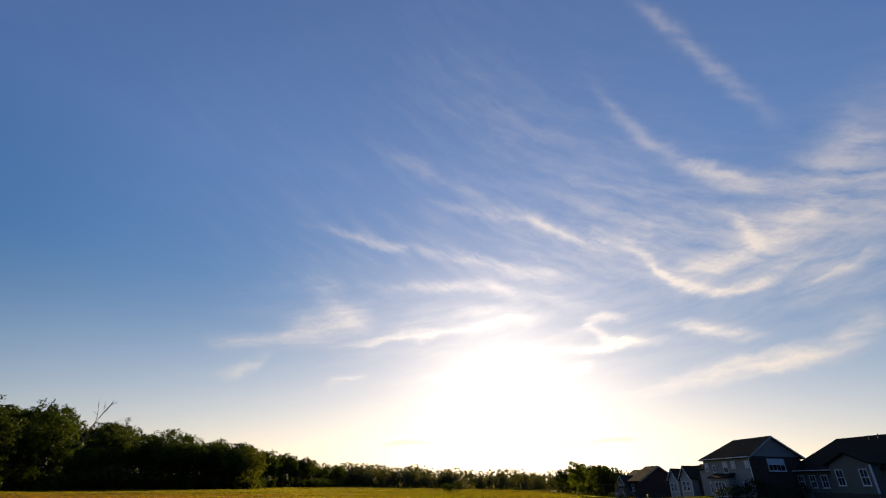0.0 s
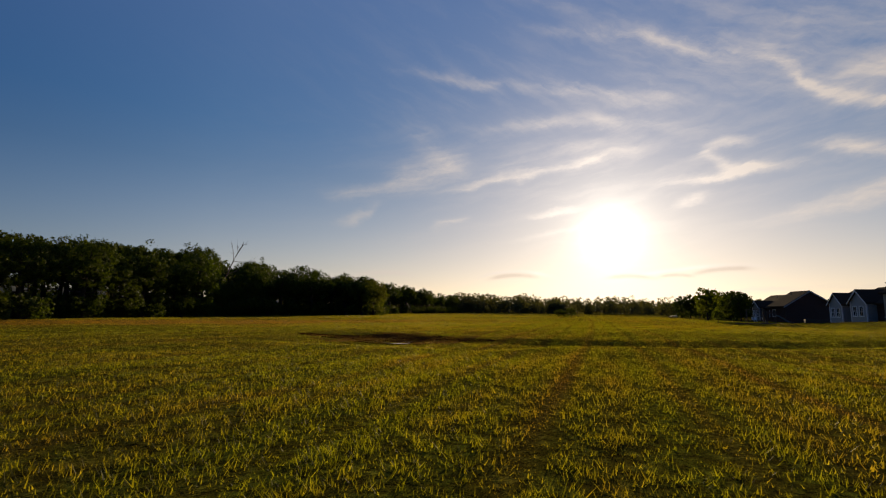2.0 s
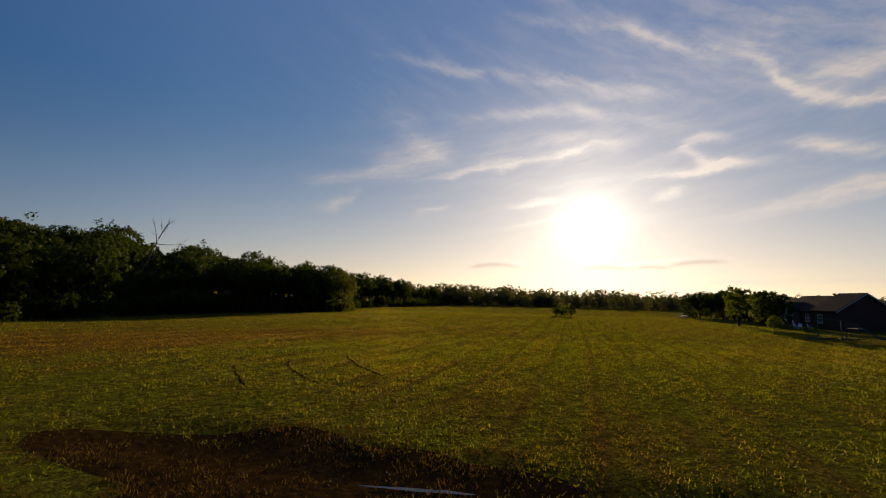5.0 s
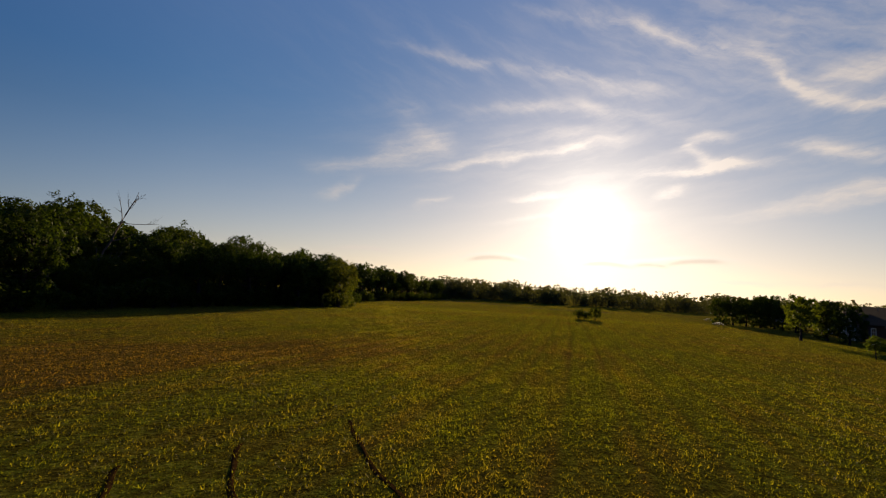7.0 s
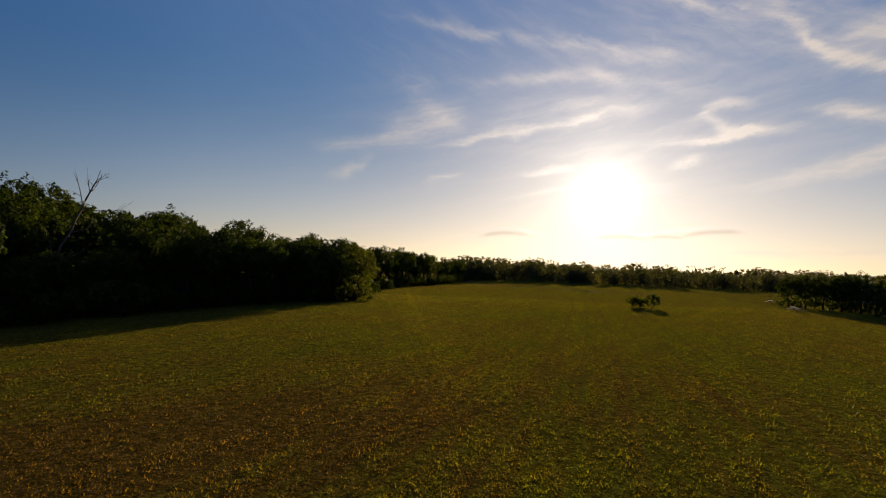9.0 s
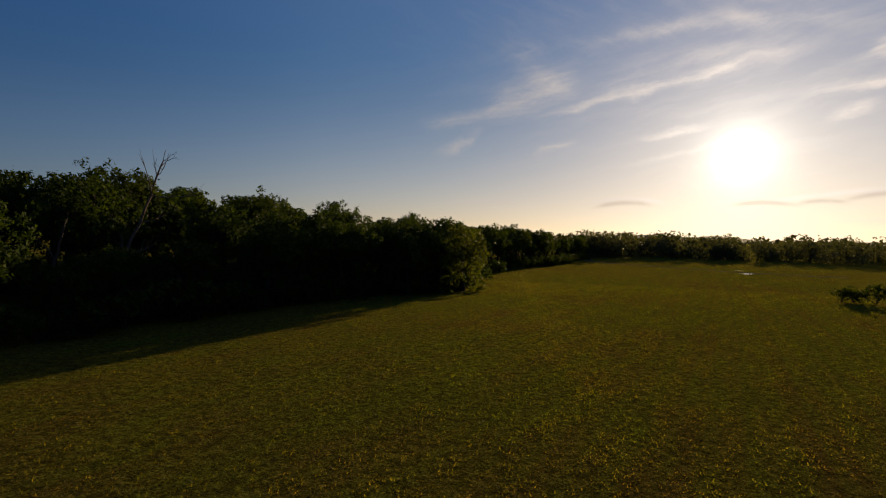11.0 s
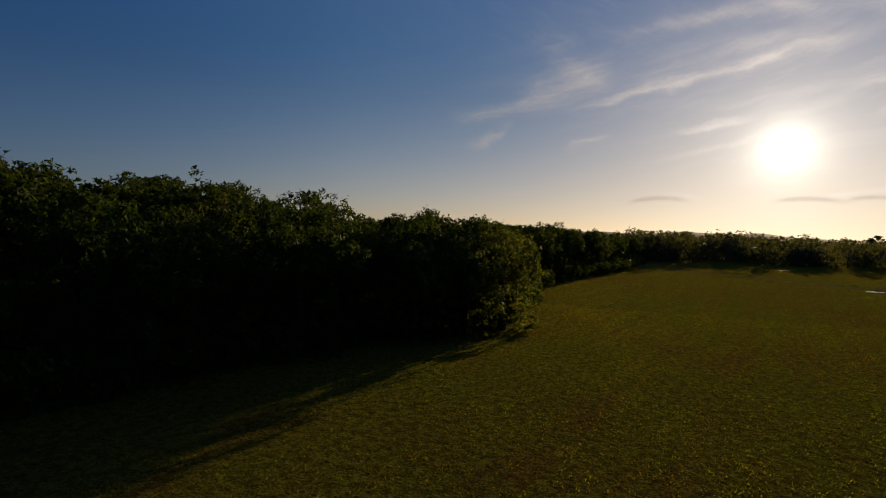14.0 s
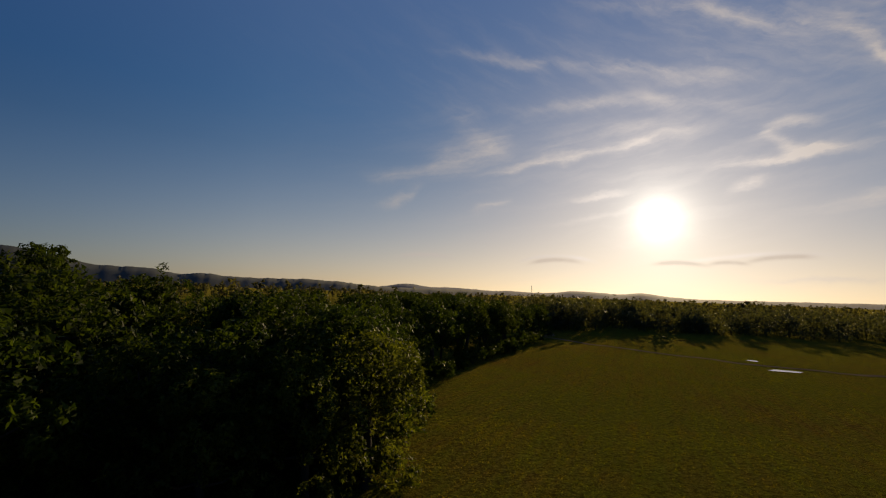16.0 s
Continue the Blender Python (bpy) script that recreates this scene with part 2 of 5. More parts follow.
# ---- materials ----
class Mat:
    """A small builder of procedural node materials."""

    def __init__(self, name, rough=0.8, metal=0.0, spec=0.3):
        self.m = bpy.data.materials.new(name)
        self.m.use_nodes = True
        self.t = self.m.node_tree
        self.b = self.t.nodes["Principled BSDF"]
        self.out = self.t.nodes["Material Output"]
        self.b.inputs["Roughness"].default_value = rough
        self.b.inputs["Metallic"].default_value = metal
        self.b.inputs["Specular IOR Level"].default_value = spec
        self.pos = self.t.nodes.new("ShaderNodeNewGeometry")

    def link(self, a, b):
        self.t.links.new(a, b)

    def math(self, op, a, b=None, c=None, clamp=False):
        n = self.t.nodes.new("ShaderNodeMath")
        n.operation, n.use_clamp = op, clamp
        for slot, value in zip(n.inputs, (a, b, c)):
            if value is None:
                continue
            if isinstance(value, (int, float)):
                slot.default_value = value
            else:
                self.link(value, slot)
        return n.outputs[0]

    def noise(self, scale, detail=3, rough=0.55, stretch=(1, 1, 1), local=False):
        mp = self.t.nodes.new("ShaderNodeMapping")
        mp.inputs["Scale"].default_value = stretch
        if local:
            tc = self.t.nodes.new("ShaderNodeTexCoord")
            self.link(tc.outputs["Object"], mp.inputs[0])
        else:
            self.link(self.pos.outputs["Position"], mp.inputs[0])
        n = self.t.nodes.new("ShaderNodeTexNoise")
        n.inputs["Scale"].default_value, n.inputs["Detail"].default_value, n.inputs["Roughness"].default_value = scale, detail, rough
        self.link(mp.outputs[0], n.inputs["Vector"])
        return n.outputs["Fac"]

    def ramp(self, fac, *stops):
        n = self.t.nodes.new("ShaderNodeValToRGB")
        while len(n.color_ramp.elements) < len(stops):
            n.color_ramp.elements.new(0.5)
        for e, (p, c) in zip(n.color_ramp.elements, stops):
            e.position, e.color = p, (*c, 1)
        self.link(fac, n.inputs[0])
        return n.outputs[0]

    def mix(self, fac, a, b, blend="MIX"):
        n = self.t.nodes.new("ShaderNodeMix")
        n.data_type, n.blend_type = "RGBA", blend
        for slot, value in ((n.inputs[0], fac), (n.inputs[6], a), (n.inputs[7], b)):
            if isinstance(value, (int, float)):
                slot.default_value = value
            elif isinstance(value, tuple):
                slot.default_value = (*value, 1)
            else:
                self.link(value, slot)
        return n.outputs[2]

    def colour(self, c):
        if isinstance(c, tuple):
            self.b.inputs["Base Color"].default_value = (*c, 1)
        else:
            self.link(c, self.b.inputs["Base Color"])
        return self

    def bump(self, height, strength=0.4, distance=0.02):
        n = self.t.nodes.new("ShaderNodeBump")
        n.inputs["Strength"].default_value, n.inputs["Distance"].default_value = strength, distance
        self.link(height, n.inputs["Height"])
        self.link(n.outputs[0], self.b.inputs["Normal"])
        return self

    def translucent(self, colour, share):
        """Light passes through, as through a leaf."""
        tr = self.t.nodes.new("ShaderNodeBsdfTranslucent")
        if isinstance(colour, tuple):
            tr.inputs[0].default_value = (*colour, 1)
        else:
            self.link(colour, tr.inputs[0])
        mx = self.t.nodes.new("ShaderNodeMixShader")
        mx.inputs[0].default_value = share
        self.link(self.b.outputs[0], mx.inputs[1])
        self.link(tr.outputs[0], mx.inputs[2])
        self.link(mx.outputs[0], self.out.inputs["Surface"])
        return self

    def random(self, island=True):
        if island:
            return self.pos.outputs["Random Per Island"]
        n = self.t.nodes.new("ShaderNodeObjectInfo")
        return n.outputs["Random"]


def field_tone(k):
    """How dry the meadow is from place to place, 0 lush to 1 straw: drifts, a long parched strip, mown rows."""
    sp = k.t.nodes.new("ShaderNodeSeparateXYZ")
    k.link(k.pos.outputs["Position"], sp.inputs[0])
    x, y = sp.outputs[0], sp.outputs[1]
    big = k.noise(0.045, 4, 0.6, (1, 0.8, 0))
    mid = k.noise(0.30, 4, 0.6, (1, 0.7, 0))
    # parched strip that runs from the wood's edge out into the field
    d = k.math("ADD", k.math("MULTIPLY", k.math("ADD", x, 14.0), -0.62), k.math("MULTIPLY", k.math("SUBTRACT", y, 70.0), 0.78))
    d = k.math("ADD", d, k.math("MULTIPLY_ADD", big, 26.0, -13.0))
    d = k.math("MULTIPLY", d, 1 / 8.0)
    strip = k.math("EXPONENT", k.math("MULTIPLY", k.math("MULTIPLY", d, d), -1.0))
    strip = k.math("MULTIPLY", strip, k.math("MULTIPLY_ADD", x, -0.03, 0.35, True))
    # wheel rows
    row = k.math("ADD", k.math("MULTIPLY", x, 0.93), k.math("MULTIPLY", y, -0.34))
    bow = k.math("ADD", x, 15.0)
    row = k.math("ADD", row, k.math("MULTIPLY", k.math("MULTIPLY", bow, bow), 0.004))
    lane = k.math("ADD", k.math("MULTIPLY", row, 1 / 2.7), k.math("MULTIPLY", mid, 0.10))
    lane = k.math("ABSOLUTE", k.math("SUBTRACT", k.math("FRACT", lane), 0.5))
    lane = k.math("MULTIPLY", k.math("MULTIPLY_ADD", lane, -9.0, 1.0, True), k.math("MULTIPLY_ADD", big, 1.6, -0.45, True))
    row = k.math("ADD", row, k.math("MULTIPLY", mid, 1.1))
    row = k.math("ADD", k.math("MULTIPLY", k.math("SINE", k.math("MULTIPLY", row, 4.6)), 0.14), k.math("MULTIPLY", k.math("SINE", k.math("MULTIPLY", row, 1.3)), 0.10))
    row = k.math("ADD", row, k.math("MULTIPLY", lane, 0.75))
    dry = k.math("MULTIPLY_ADD", big, 2.2, -0.86)
    dry = k.math("ADD", dry, k.math("MULTIPLY_ADD", mid, 1.3, -0.65))
    start = k.math("MULTIPLY", k.math("MULTIPLY_ADD", y, -0.05, 1.6, True), 0.12)      # thin thatch where the flight begins
    dry = k.math("ADD", k.math("ADD", dry, start), k.math("ADD", strip, row))
    return k.math("MAXIMUM", k.math("MINIMUM", dry, 1.0), 0.0), mid


def make_meadow():
    k = Mat("meadow_soil", 1.0, 0, 0.0)
    dry, mid = field_tone(k)
    fine = k.noise(9, 5, 0.7)
    c = k.ramp(dry, (0.0, (0.094, 0.114, 0.010)), (0.5, (0.108, 0.097, 0.013)), (1.0, (0.096, 0.054, 0.016)))
    tuft_shade = k.math("MULTIPLY_ADD", k.noise(2.4, 5, 0.72), 6.0, -2.5, True)          # shade between the tufts, painted in as dark flecks
    c = k.mix(tuft_shade, k.mix(1.0, c, (0.32, 0.29, 0.27), "MULTIPLY"), c)
    c = k.mix(k.math("MULTIPLY_ADD", fine, 4.5, -1.8, True), k.mix(1.0, c, (0.30, 0.28, 0.26), "MULTIPLY"), k.mix(1.0, c, (1.45, 1.45, 1.3), "MULTIPLY"))
    k.b.inputs["Sheen Weight"].default_value, k.b.inputs["Sheen Roughness"].default_value = 0.14, 0.48
    k.b.inputs["Sheen Tint"].default_value = (0.80, 0.66, 0.12, 1)
    k.colour(c).bump(k.math("ADD", k.math("MULTIPLY", k.noise(1.7, 6, 0.72), 1.0), k.math("MULTIPLY", fine, 0.22)), 1.0, 0.45)
    return k.m


def make_blades(name, tint=1.0, glow_through=1.0):
    k = Mat(name, 0.55, 0, 0.10)
    dry, mid = field_tone(k)
    dry = k.math("ADD", dry, k.math("MULTIPLY_ADD", k.random(), 0.36, -0.2), None, True)
    c = k.ramp(dry, (0.0, (0.092 * tint, 0.101 * tint, 0.009)), (0.5, (0.120 * tint, 0.102 * tint, 0.014)), (1.0, (0.116 * tint, 0.070 * tint, 0.019)))
    c = k.mix(k.math("MULTIPLY_ADD", k.noise(2.4, 3, 0.65), 3.6, -1.3, True), k.mix(1.0, c, (0.55, 0.54, 0.52), "MULTIPLY"), c)
    shade = k.math("MULTIPLY_ADD", k.random(), 0.8, 0.58)          # some blades bleached, some dark
    tone = k.t.nodes.new("ShaderNodeCombineXYZ")
    for slot in tone.inputs:
        k.link(shade, slot)
    c = k.mix(1.0, c, tone.outputs[0], "MULTIPLY")
    k.colour(k.mix(1.0, c, (0.62, 0.64, 0.62), "MULTIPLY"))
    k.translucent(k.mix(1.0, c, (3.3 * glow_through, 3.1 * glow_through, 0.95 * glow_through), "MULTIPLY"), 0.56)
    return k.m


def make_leaves(name, dark, light, through_share=0.42):
    k = Mat(name, 0.6, 0, 0.05)
    c = k.mix(k.random(), dark, light)
    ob = k.random(False)
    c = k.mix(k.math("MULTIPLY", ob, 0.5), c, k.mix(1.0, c, (1.25, 0.95, 0.7), "MULTIPLY"))
    c = k.mix(k.math("MULTIPLY_ADD", k.noise(0.9, 3, 0.6), 1.4, -0.3, True), k.mix(1.0, c, (0.7, 0.75, 0.8), "MULTIPLY"), c)
    k.colour(c)
    k.translucent(k.mix(1.0, c, (2.2, 2.2, 0.7), "MULTIPLY"), through_share)
    return k.m


def make_plain(name, colour, rough=0.7, metal=0.0, grain=6.0, depth=0.25, spec=0.3, streak=(1, 1, 1)):
    k = Mat(name, rough, metal, spec)
    n1, n2 = k.noise(grain, 4, 0.6, streak), k.noise(grain * 0.12, 3, 0.5, streak)
    f = k.math("ADD", k.math("MULTIPLY", n1, 0.6), k.math("MULTIPLY", n2, 0.6), None, True)
    lo = tuple(v * (1 - depth) for v in colour)
    hi = tuple(min(1, v * (1 + depth)) for v in colour)
    k.colour(k.ramp(f, (0.3, lo), (0.8, hi))).bump(n1, 0.3, 0.01)
    return k.m


def make_brick(name):
    k = Mat(name, 0.95, 0, 0.04)
    tc = k.t.nodes.new("ShaderNodeTexCoord")
    mp = k.t.nodes.new("ShaderNodeMapping")
    mp.inputs["Rotation"].default_value = (radians(90), 0, 0)
    k.link(tc.outputs["Object"], mp.inputs[0])
    br = k.t.nodes.new("ShaderNodeTexBrick")
    br.inputs["Scale"].default_value = 1.0
    br.inputs["Brick Width"].default_value, br.inputs["Row Height"].default_value, br.inputs["Mortar Size"].default_value = 0.21, 0.075, 0.01
    br.inputs["Color1"].default_value, br.inputs["Color2"].default_value = (0.125, 0.056, 0.036, 1), (0.090, 0.040, 0.026, 1)
    br.inputs["Mortar"].default_value = (0.12, 0.10, 0.085, 1)
    k.link(mp.outputs[0], br.inputs["Vector"])
    k.colour(k.mix(k.math("MULTIPLY", k.noise(1.2, 3), 0.5), br.outputs["Color"], (0.055, 0.034, 0.028)))
    return k.m


def make_siding(name, colour):
    k = Mat(name, 0.6, 0, 0.3)
    sp = k.t.nodes.new("ShaderNodeSeparateXYZ")
    k.link(k.pos.outputs["Position"], sp.inputs[0])
    lap = k.math("FRACT", k.math("MULTIPLY", sp.outputs[2], 1 / 0.16))
    n = k.noise(1.5, 4, 0.6, (1, 1, 3))
    k.colour(k.mix(k.math("MULTIPLY", n, 0.35), colour, tuple(v * 0.72 for v in colour)))
    k.bump(lap, 0.8, 0.018)
    return k.m


def make_glass(name):
    k = Mat(name, 0.05, 0, 0.8)
    k.colour(k.mix(k.noise(0.7, 2), (0.012, 0.014, 0.018), (0.03, 0.033, 0.04)))
    return k.m


def make_water(name):
    k = Mat(name, 0.03, 0, 0.7)
    k.colour((0.02, 0.018, 0.014)).bump(k.noise(5, 2), 0.05, 0.01)
    k.b.inputs["IOR"].default_value = 1.33
    return k.m


def make_mud(name):
    k = Mat(name, 1.0, 0, 0.0)
    n = k.noise(3.5, 5, 0.65)
    k.colour(k.ramp(n, (0.3, (0.020, 0.011, 0.004)), (0.6, (0.044, 0.023, 0.007)), (0.8, (0.062, 0.036, 0.011))))
    k.bump(n, 0.9, 0.08)
    return k.m


def make_shingle(name, colour):
    k = Mat(name, 0.95, 0, 0.04)
    n = k.noise(14, 3, 0.6, (1, 1, 4))
    k.colour(k.ramp(n, (0.3, tuple(v * 0.7 for v in colour)), (0.7, tuple(v * 1.3 for v in colour))))
    sp = k.t.nodes.new("ShaderNodeSeparateXYZ")
    k.link(k.pos.outputs["Position"], sp.inputs[0])
    k.bump(k.math("FRACT", k.math("MULTIPLY", sp.outputs[2], 1 / 0.09)), 0.5, 0.012)
    return k.m


MEADOW = make_meadow()
BLADES = make_blades("grass_blades")
WEEDS = make_blades("meadow_weeds", 1.0, 0.95)
SEDGE = make_leaves("brown_sedge", (0.04, 0.025, 0.009), (0.11, 0.065, 0.024), 0.35)
LEAF_A = make_leaves("leaf_oak", (0.011, 0.021, 0.003), (0.052, 0.074, 0.011), 0.34)
LEAF_B = make_leaves("leaf_maple", (0.012, 0.022, 0.003), (0.056, 0.076, 0.012), 0.34)
# leaf colour raised above oak and maple, for sunlight on the corner trees
LEAF_D = make_leaves("leaf_sunlit", (0.024, 0.034, 0.006), (0.092, 0.112, 0.022), 0.45)
LEAF_C = make_leaves("leaf_bright", (0.05, 0.07, 0.01), (0.10, 0.125, 0.02), 0.5)
# lightened and greyed: distant haze and glare are put into the leaf colour
LEAF_FAR = make_leaves("leaf_far_hazed", (0.066, 0.066, 0.036), (0.094, 0.092, 0.048), 0.3)
LEAF_PINE = make_leaves("leaf_juniper", (0.012, 0.024, 0.010), (0.03, 0.045, 0.018), 0.15)
BARK = make_plain("bark", (0.030, 0.022, 0.016), 0.9, 0, 7, 0.4, 0.2, (1, 1, 0.25))
DEADWOOD = make_plain("weathered_deadwood", (0.085, 0.060, 0.046), 0.85, 0, 8, 0.35, 0.2, (1, 1, 0.2))
MUD = make_mud("wet_mud")
WATER = make_water("puddle_water")
TRACK = make_plain("worn_earth", (0.13, 0.10, 0.06), 1.0, 0, 2.5, 0.3, 0.0)
ASPHALT = make_plain("asphalt", (0.045, 0.040, 0.037), 0.95, 0, 18, 0.25, 0.08)
CONCRETE = make_plain("concrete", (0.13, 0.12, 0.105), 0.85, 0, 5, 0.15)
KERB = make_plain("worn_kerb", (0.055, 0.050, 0.044), 0.95, 0, 6, 0.2, 0.05)
SIDING_GREY = make_siding("siding_grey", (0.32, 0.30, 0.27))
SIDING_TAN = make_siding("siding_tan", (0.20, 0.17, 0.13))
SIDING_WHITE = make_siding("siding_white", (0.40, 0.39, 0.37))
BRICK = make_brick("brick_red")
SHINGLE = make_shingle("roof_shingle", (0.034, 0.025, 0.019))
SHINGLE_B = make_shingle("roof_shingle_brown", (0.062, 0.041, 0.028))
WHITE = make_plain("white_paint", (0.76, 0.75, 0.72), 0.5, 0, 4, 0.08)
TRIM = make_plain("trim_paint", (0.42, 0.40, 0.37), 0.6, 0, 4, 0.1)
BLIND = make_plain("window_blind", (0.72, 0.70, 0.66), 0.7, 0, 4, 0.08, 0.2, (1, 1, 8))
GLASS = make_glass("window_glass")
WOOD = make_plain("weathered_wood", (0.09, 0.062, 0.043), 0.8, 0, 9, 0.3, 0.3, (1, 0.2, 1))
DARKMETAL = make_plain("dark_metal", (0.04, 0.04, 0.045), 0.5, 0.6, 6, 0.2)
PLASTIC = make_plain("grey_blue_plastic", (0.10, 0.14, 0.19), 0.45, 0, 5, 0.15)
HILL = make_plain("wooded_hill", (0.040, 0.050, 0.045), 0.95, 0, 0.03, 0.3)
# the pale blue-grey base colour stands in for haze over the far hills
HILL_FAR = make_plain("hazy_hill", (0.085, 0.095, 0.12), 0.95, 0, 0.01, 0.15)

# ---- mesh helpers ----
def mesh_np(name, verts, faces, mat, smooth=False):
    """A mesh from arrays: verts (n, 3), faces (m, 3) or (m, 4)."""
    verts, faces = np.asarray(verts, np.float32), np.asarray(faces, np.int32)
    me = bpy.data.meshes.new(name)
    n, k = faces.shape
    me.vertices.add(len(verts))
    me.vertices.foreach_set("co", verts.ravel())
    me.loops.add(n * k)
    me.loops.foreach_set("vertex_index", faces.ravel())
    me.polygons.add(n)
    me.polygons.foreach_set("loop_start", np.arange(0, n * k, k, dtype=np.int32))
    me.polygons.foreach_set("use_smooth", np.full(n, smooth))
    me.materials.append(mat)
    me.update(calc_edges=True)
    return me


def part(name, bm, mat, parent=None, label="", smooth=False):
    """Links a bmesh (or a mesh) as one object under a thing or part."""
    if isinstance(bm, bpy.types.Mesh):
        me = bm
    else:
        me = bpy.data.meshes.new(name)
        bmesh.ops.recalc_face_normals(bm, faces=bm.faces)
        bm.to_mesh(me)
        bm.free()
        me.materials.append(mat)
        if smooth:
            me.polygons.foreach_set("use_smooth", np.ones(len(me.polygons), bool))
    ob = new(name, me)
    ob.parent = parent
    if label:
        tagged(ob, label)
    return ob


def thing(name, m, label, category, group="", kind=""):
    ob = new(name)
    ob.matrix_world = m
    ob.empty_display_size = 0.3
    return tagged(ob, label, category, group, kind)


def box_bm(x0, x1, y0, y1, z0, z1, bevel=0.0, bm=None):
    own = bm is None
    bm = bm or bmesh.new()
    r = bmesh.ops.create_cube(bm, size=1.0, matrix=Matrix.Translation(((x0 + x1) / 2, (y0 + y1) / 2, (z0 + z1) / 2)) @ Matrix.Diagonal((x1 - x0, y1 - y0, z1 - z0, 1)))
    if bevel and own:
        bmesh.ops.bevel(bm, geom=bm.edges[:], offset=bevel, segments=1, affect="EDGES")
    return bm


def poly_bm(points, bottom=None, bm=None):
    """A prism: points (x, y, z) of one flat outline, swept by the vector bottom."""
    bm = bm or bmesh.new()
    a = [bm.verts.new(p) for p in points]
    if bottom is None:
        bm.faces.new(a)
        return bm
    b = [bm.verts.new(Vector(p) + Vector(bottom)) for p in points]
    bm.faces.new(a)
    bm.faces.new(b[::-1])
    for i in range(len(a)):
        j = (i + 1) % len(a)
        bm.faces.new((a[i], b[i], b[j], a[j]))
    return bm


def smoothstep(x, a, b):
    t = np.clip((np.asarray(x, float) - a) / (b - a), 0, 1)
    return t * t * (3 - 2 * t)


# ---- the lie of the land ----
def bank_top(x):
    """y of the brow on the far side of the wet hollow."""
    x = np.asarray(x, float)
    return 38.3 + 3.6 * np.exp(-((x + 9) / 8.5) ** 2) - 1.6 * np.exp(-((x - 10) / 7.0) ** 2) + 2.2 * smoothstep(x, 17, 30)


def wave(x, y, s, a):
    return np.sin(x * s + a) * np.cos(y * s * 0.83 + 1.7 * a) + 0.5 * np.sin(x * s * 2.3 - y * s * 1.9 + a)


def hollow(x, y):
    d = bank_top(x) - y
    floor_w = 2.0 + 6.0 * smoothstep(-np.asarray(x, float), -7, 1)
    depth = 0.26 * smoothstep(d, -0.4, 2.6) * (1 - smoothstep(d, floor_w + 0.6, floor_w + 3.2))
    return depth * smoothstep(x, -12.5, -7) * (1 - smoothstep(x, 22, 31))


def height(x, y):
    x, y = np.asarray(x, float), np.asarray(y, float)
    h = 0.05 * wave(x, y, 0.11, 0.3) + 0.03 * wave(x, y, 0.6, 1.1)
    h = h * (1 - smoothstep(np.hypot(x, y), 300, 500))
    h = h - hollow(x, y)
    h = h + 0.9 * smoothstep(x, 42, 56) * (1 - smoothstep(y, 66, 96)) * smoothstep(y, 20, 40)
    m = 1 - smoothstep(np.hypot(x - 47.0, y - 42.5), 9.7, 12.5)
    h = h * (1 - m) + 0.12 * m
    return h + 4.0 * smoothstep(-x, 47, 95) * (1 - smoothstep(np.hypot(x, y), 350, 700))


def ease(a, b, n):
    return np.linspace(0, 1, n, endpoint=False) ** 1.9 * (b - a) + a


gx = np.concatenate([-ease(80, 4900, 40)[::-1], np.arange(-78, -16, 1.6), np.arange(-16, 34, 0.4), np.arange(34, 110, 1.6), ease(110, 4900, 40)])
gy = np.concatenate([-ease(12, 4900, 30)[::-1], np.arange(-10.5, 27, 1.0), np.arange(27, 45, 0.3), np.arange(45, 150, 1.5), np.arange(150, 300, 4.0), ease(300, 4900, 40)])
GX, GY = np.meshgrid(gx, gy)
nx, ny = len(gx), len(gy)
idx = np.arange(nx * ny).reshape(ny, nx)
quads = np.stack([idx[:-1, :-1], idx[:-1, 1:], idx[1:, 1:], idx[1:, :-1]], -1).reshape(-1, 4)
ground = new("ground", mesh_np("ground", np.stack([GX, GY, height(GX, GY)], -1).reshape(-1, 3), quads, MEADOW, True))
tagged(ground, "wide mown meadow of green and straw-coloured grass", "ground", kind="structure")


def ribbon(name, centre, half, lift, mat, label, category, n=120, kind="structure", rag=0.25):
    """A strip laid on the ground along centre(t), t from 0 to 1."""
    t = np.linspace(0, 1, n)
    c = np.array([centre(v) for v in t])
    d = np.gradient(c, axis=0)
    d /= np.linalg.norm(d, axis=1, keepdims=True)
    nrm = np.stack([-d[:, 1], d[:, 0]], 1)
    rows = []
    for j, s in enumerate((-1, -0.5, 0, 0.5, 1)):
        w = half * s * (1 + rag * np.sin(t * n * 0.37 + j) * abs(s))
        p = c + nrm * w[:, None]
        rows.append(np.column_stack([p, height(p[:, 0], p[:, 1]) + lift - 0.03 * (abs(s) == 1)]))
    v = np.concatenate(rows)
    f = np.array([(j * n + i, j * n + i + 1, (j + 1) * n + i + 1, (j + 1) * n + i) for j in range(4) for i in range(n - 1)])
    return tagged(new(name, mesh_np(name, v, f, mat, True)), label, category, kind=kind)


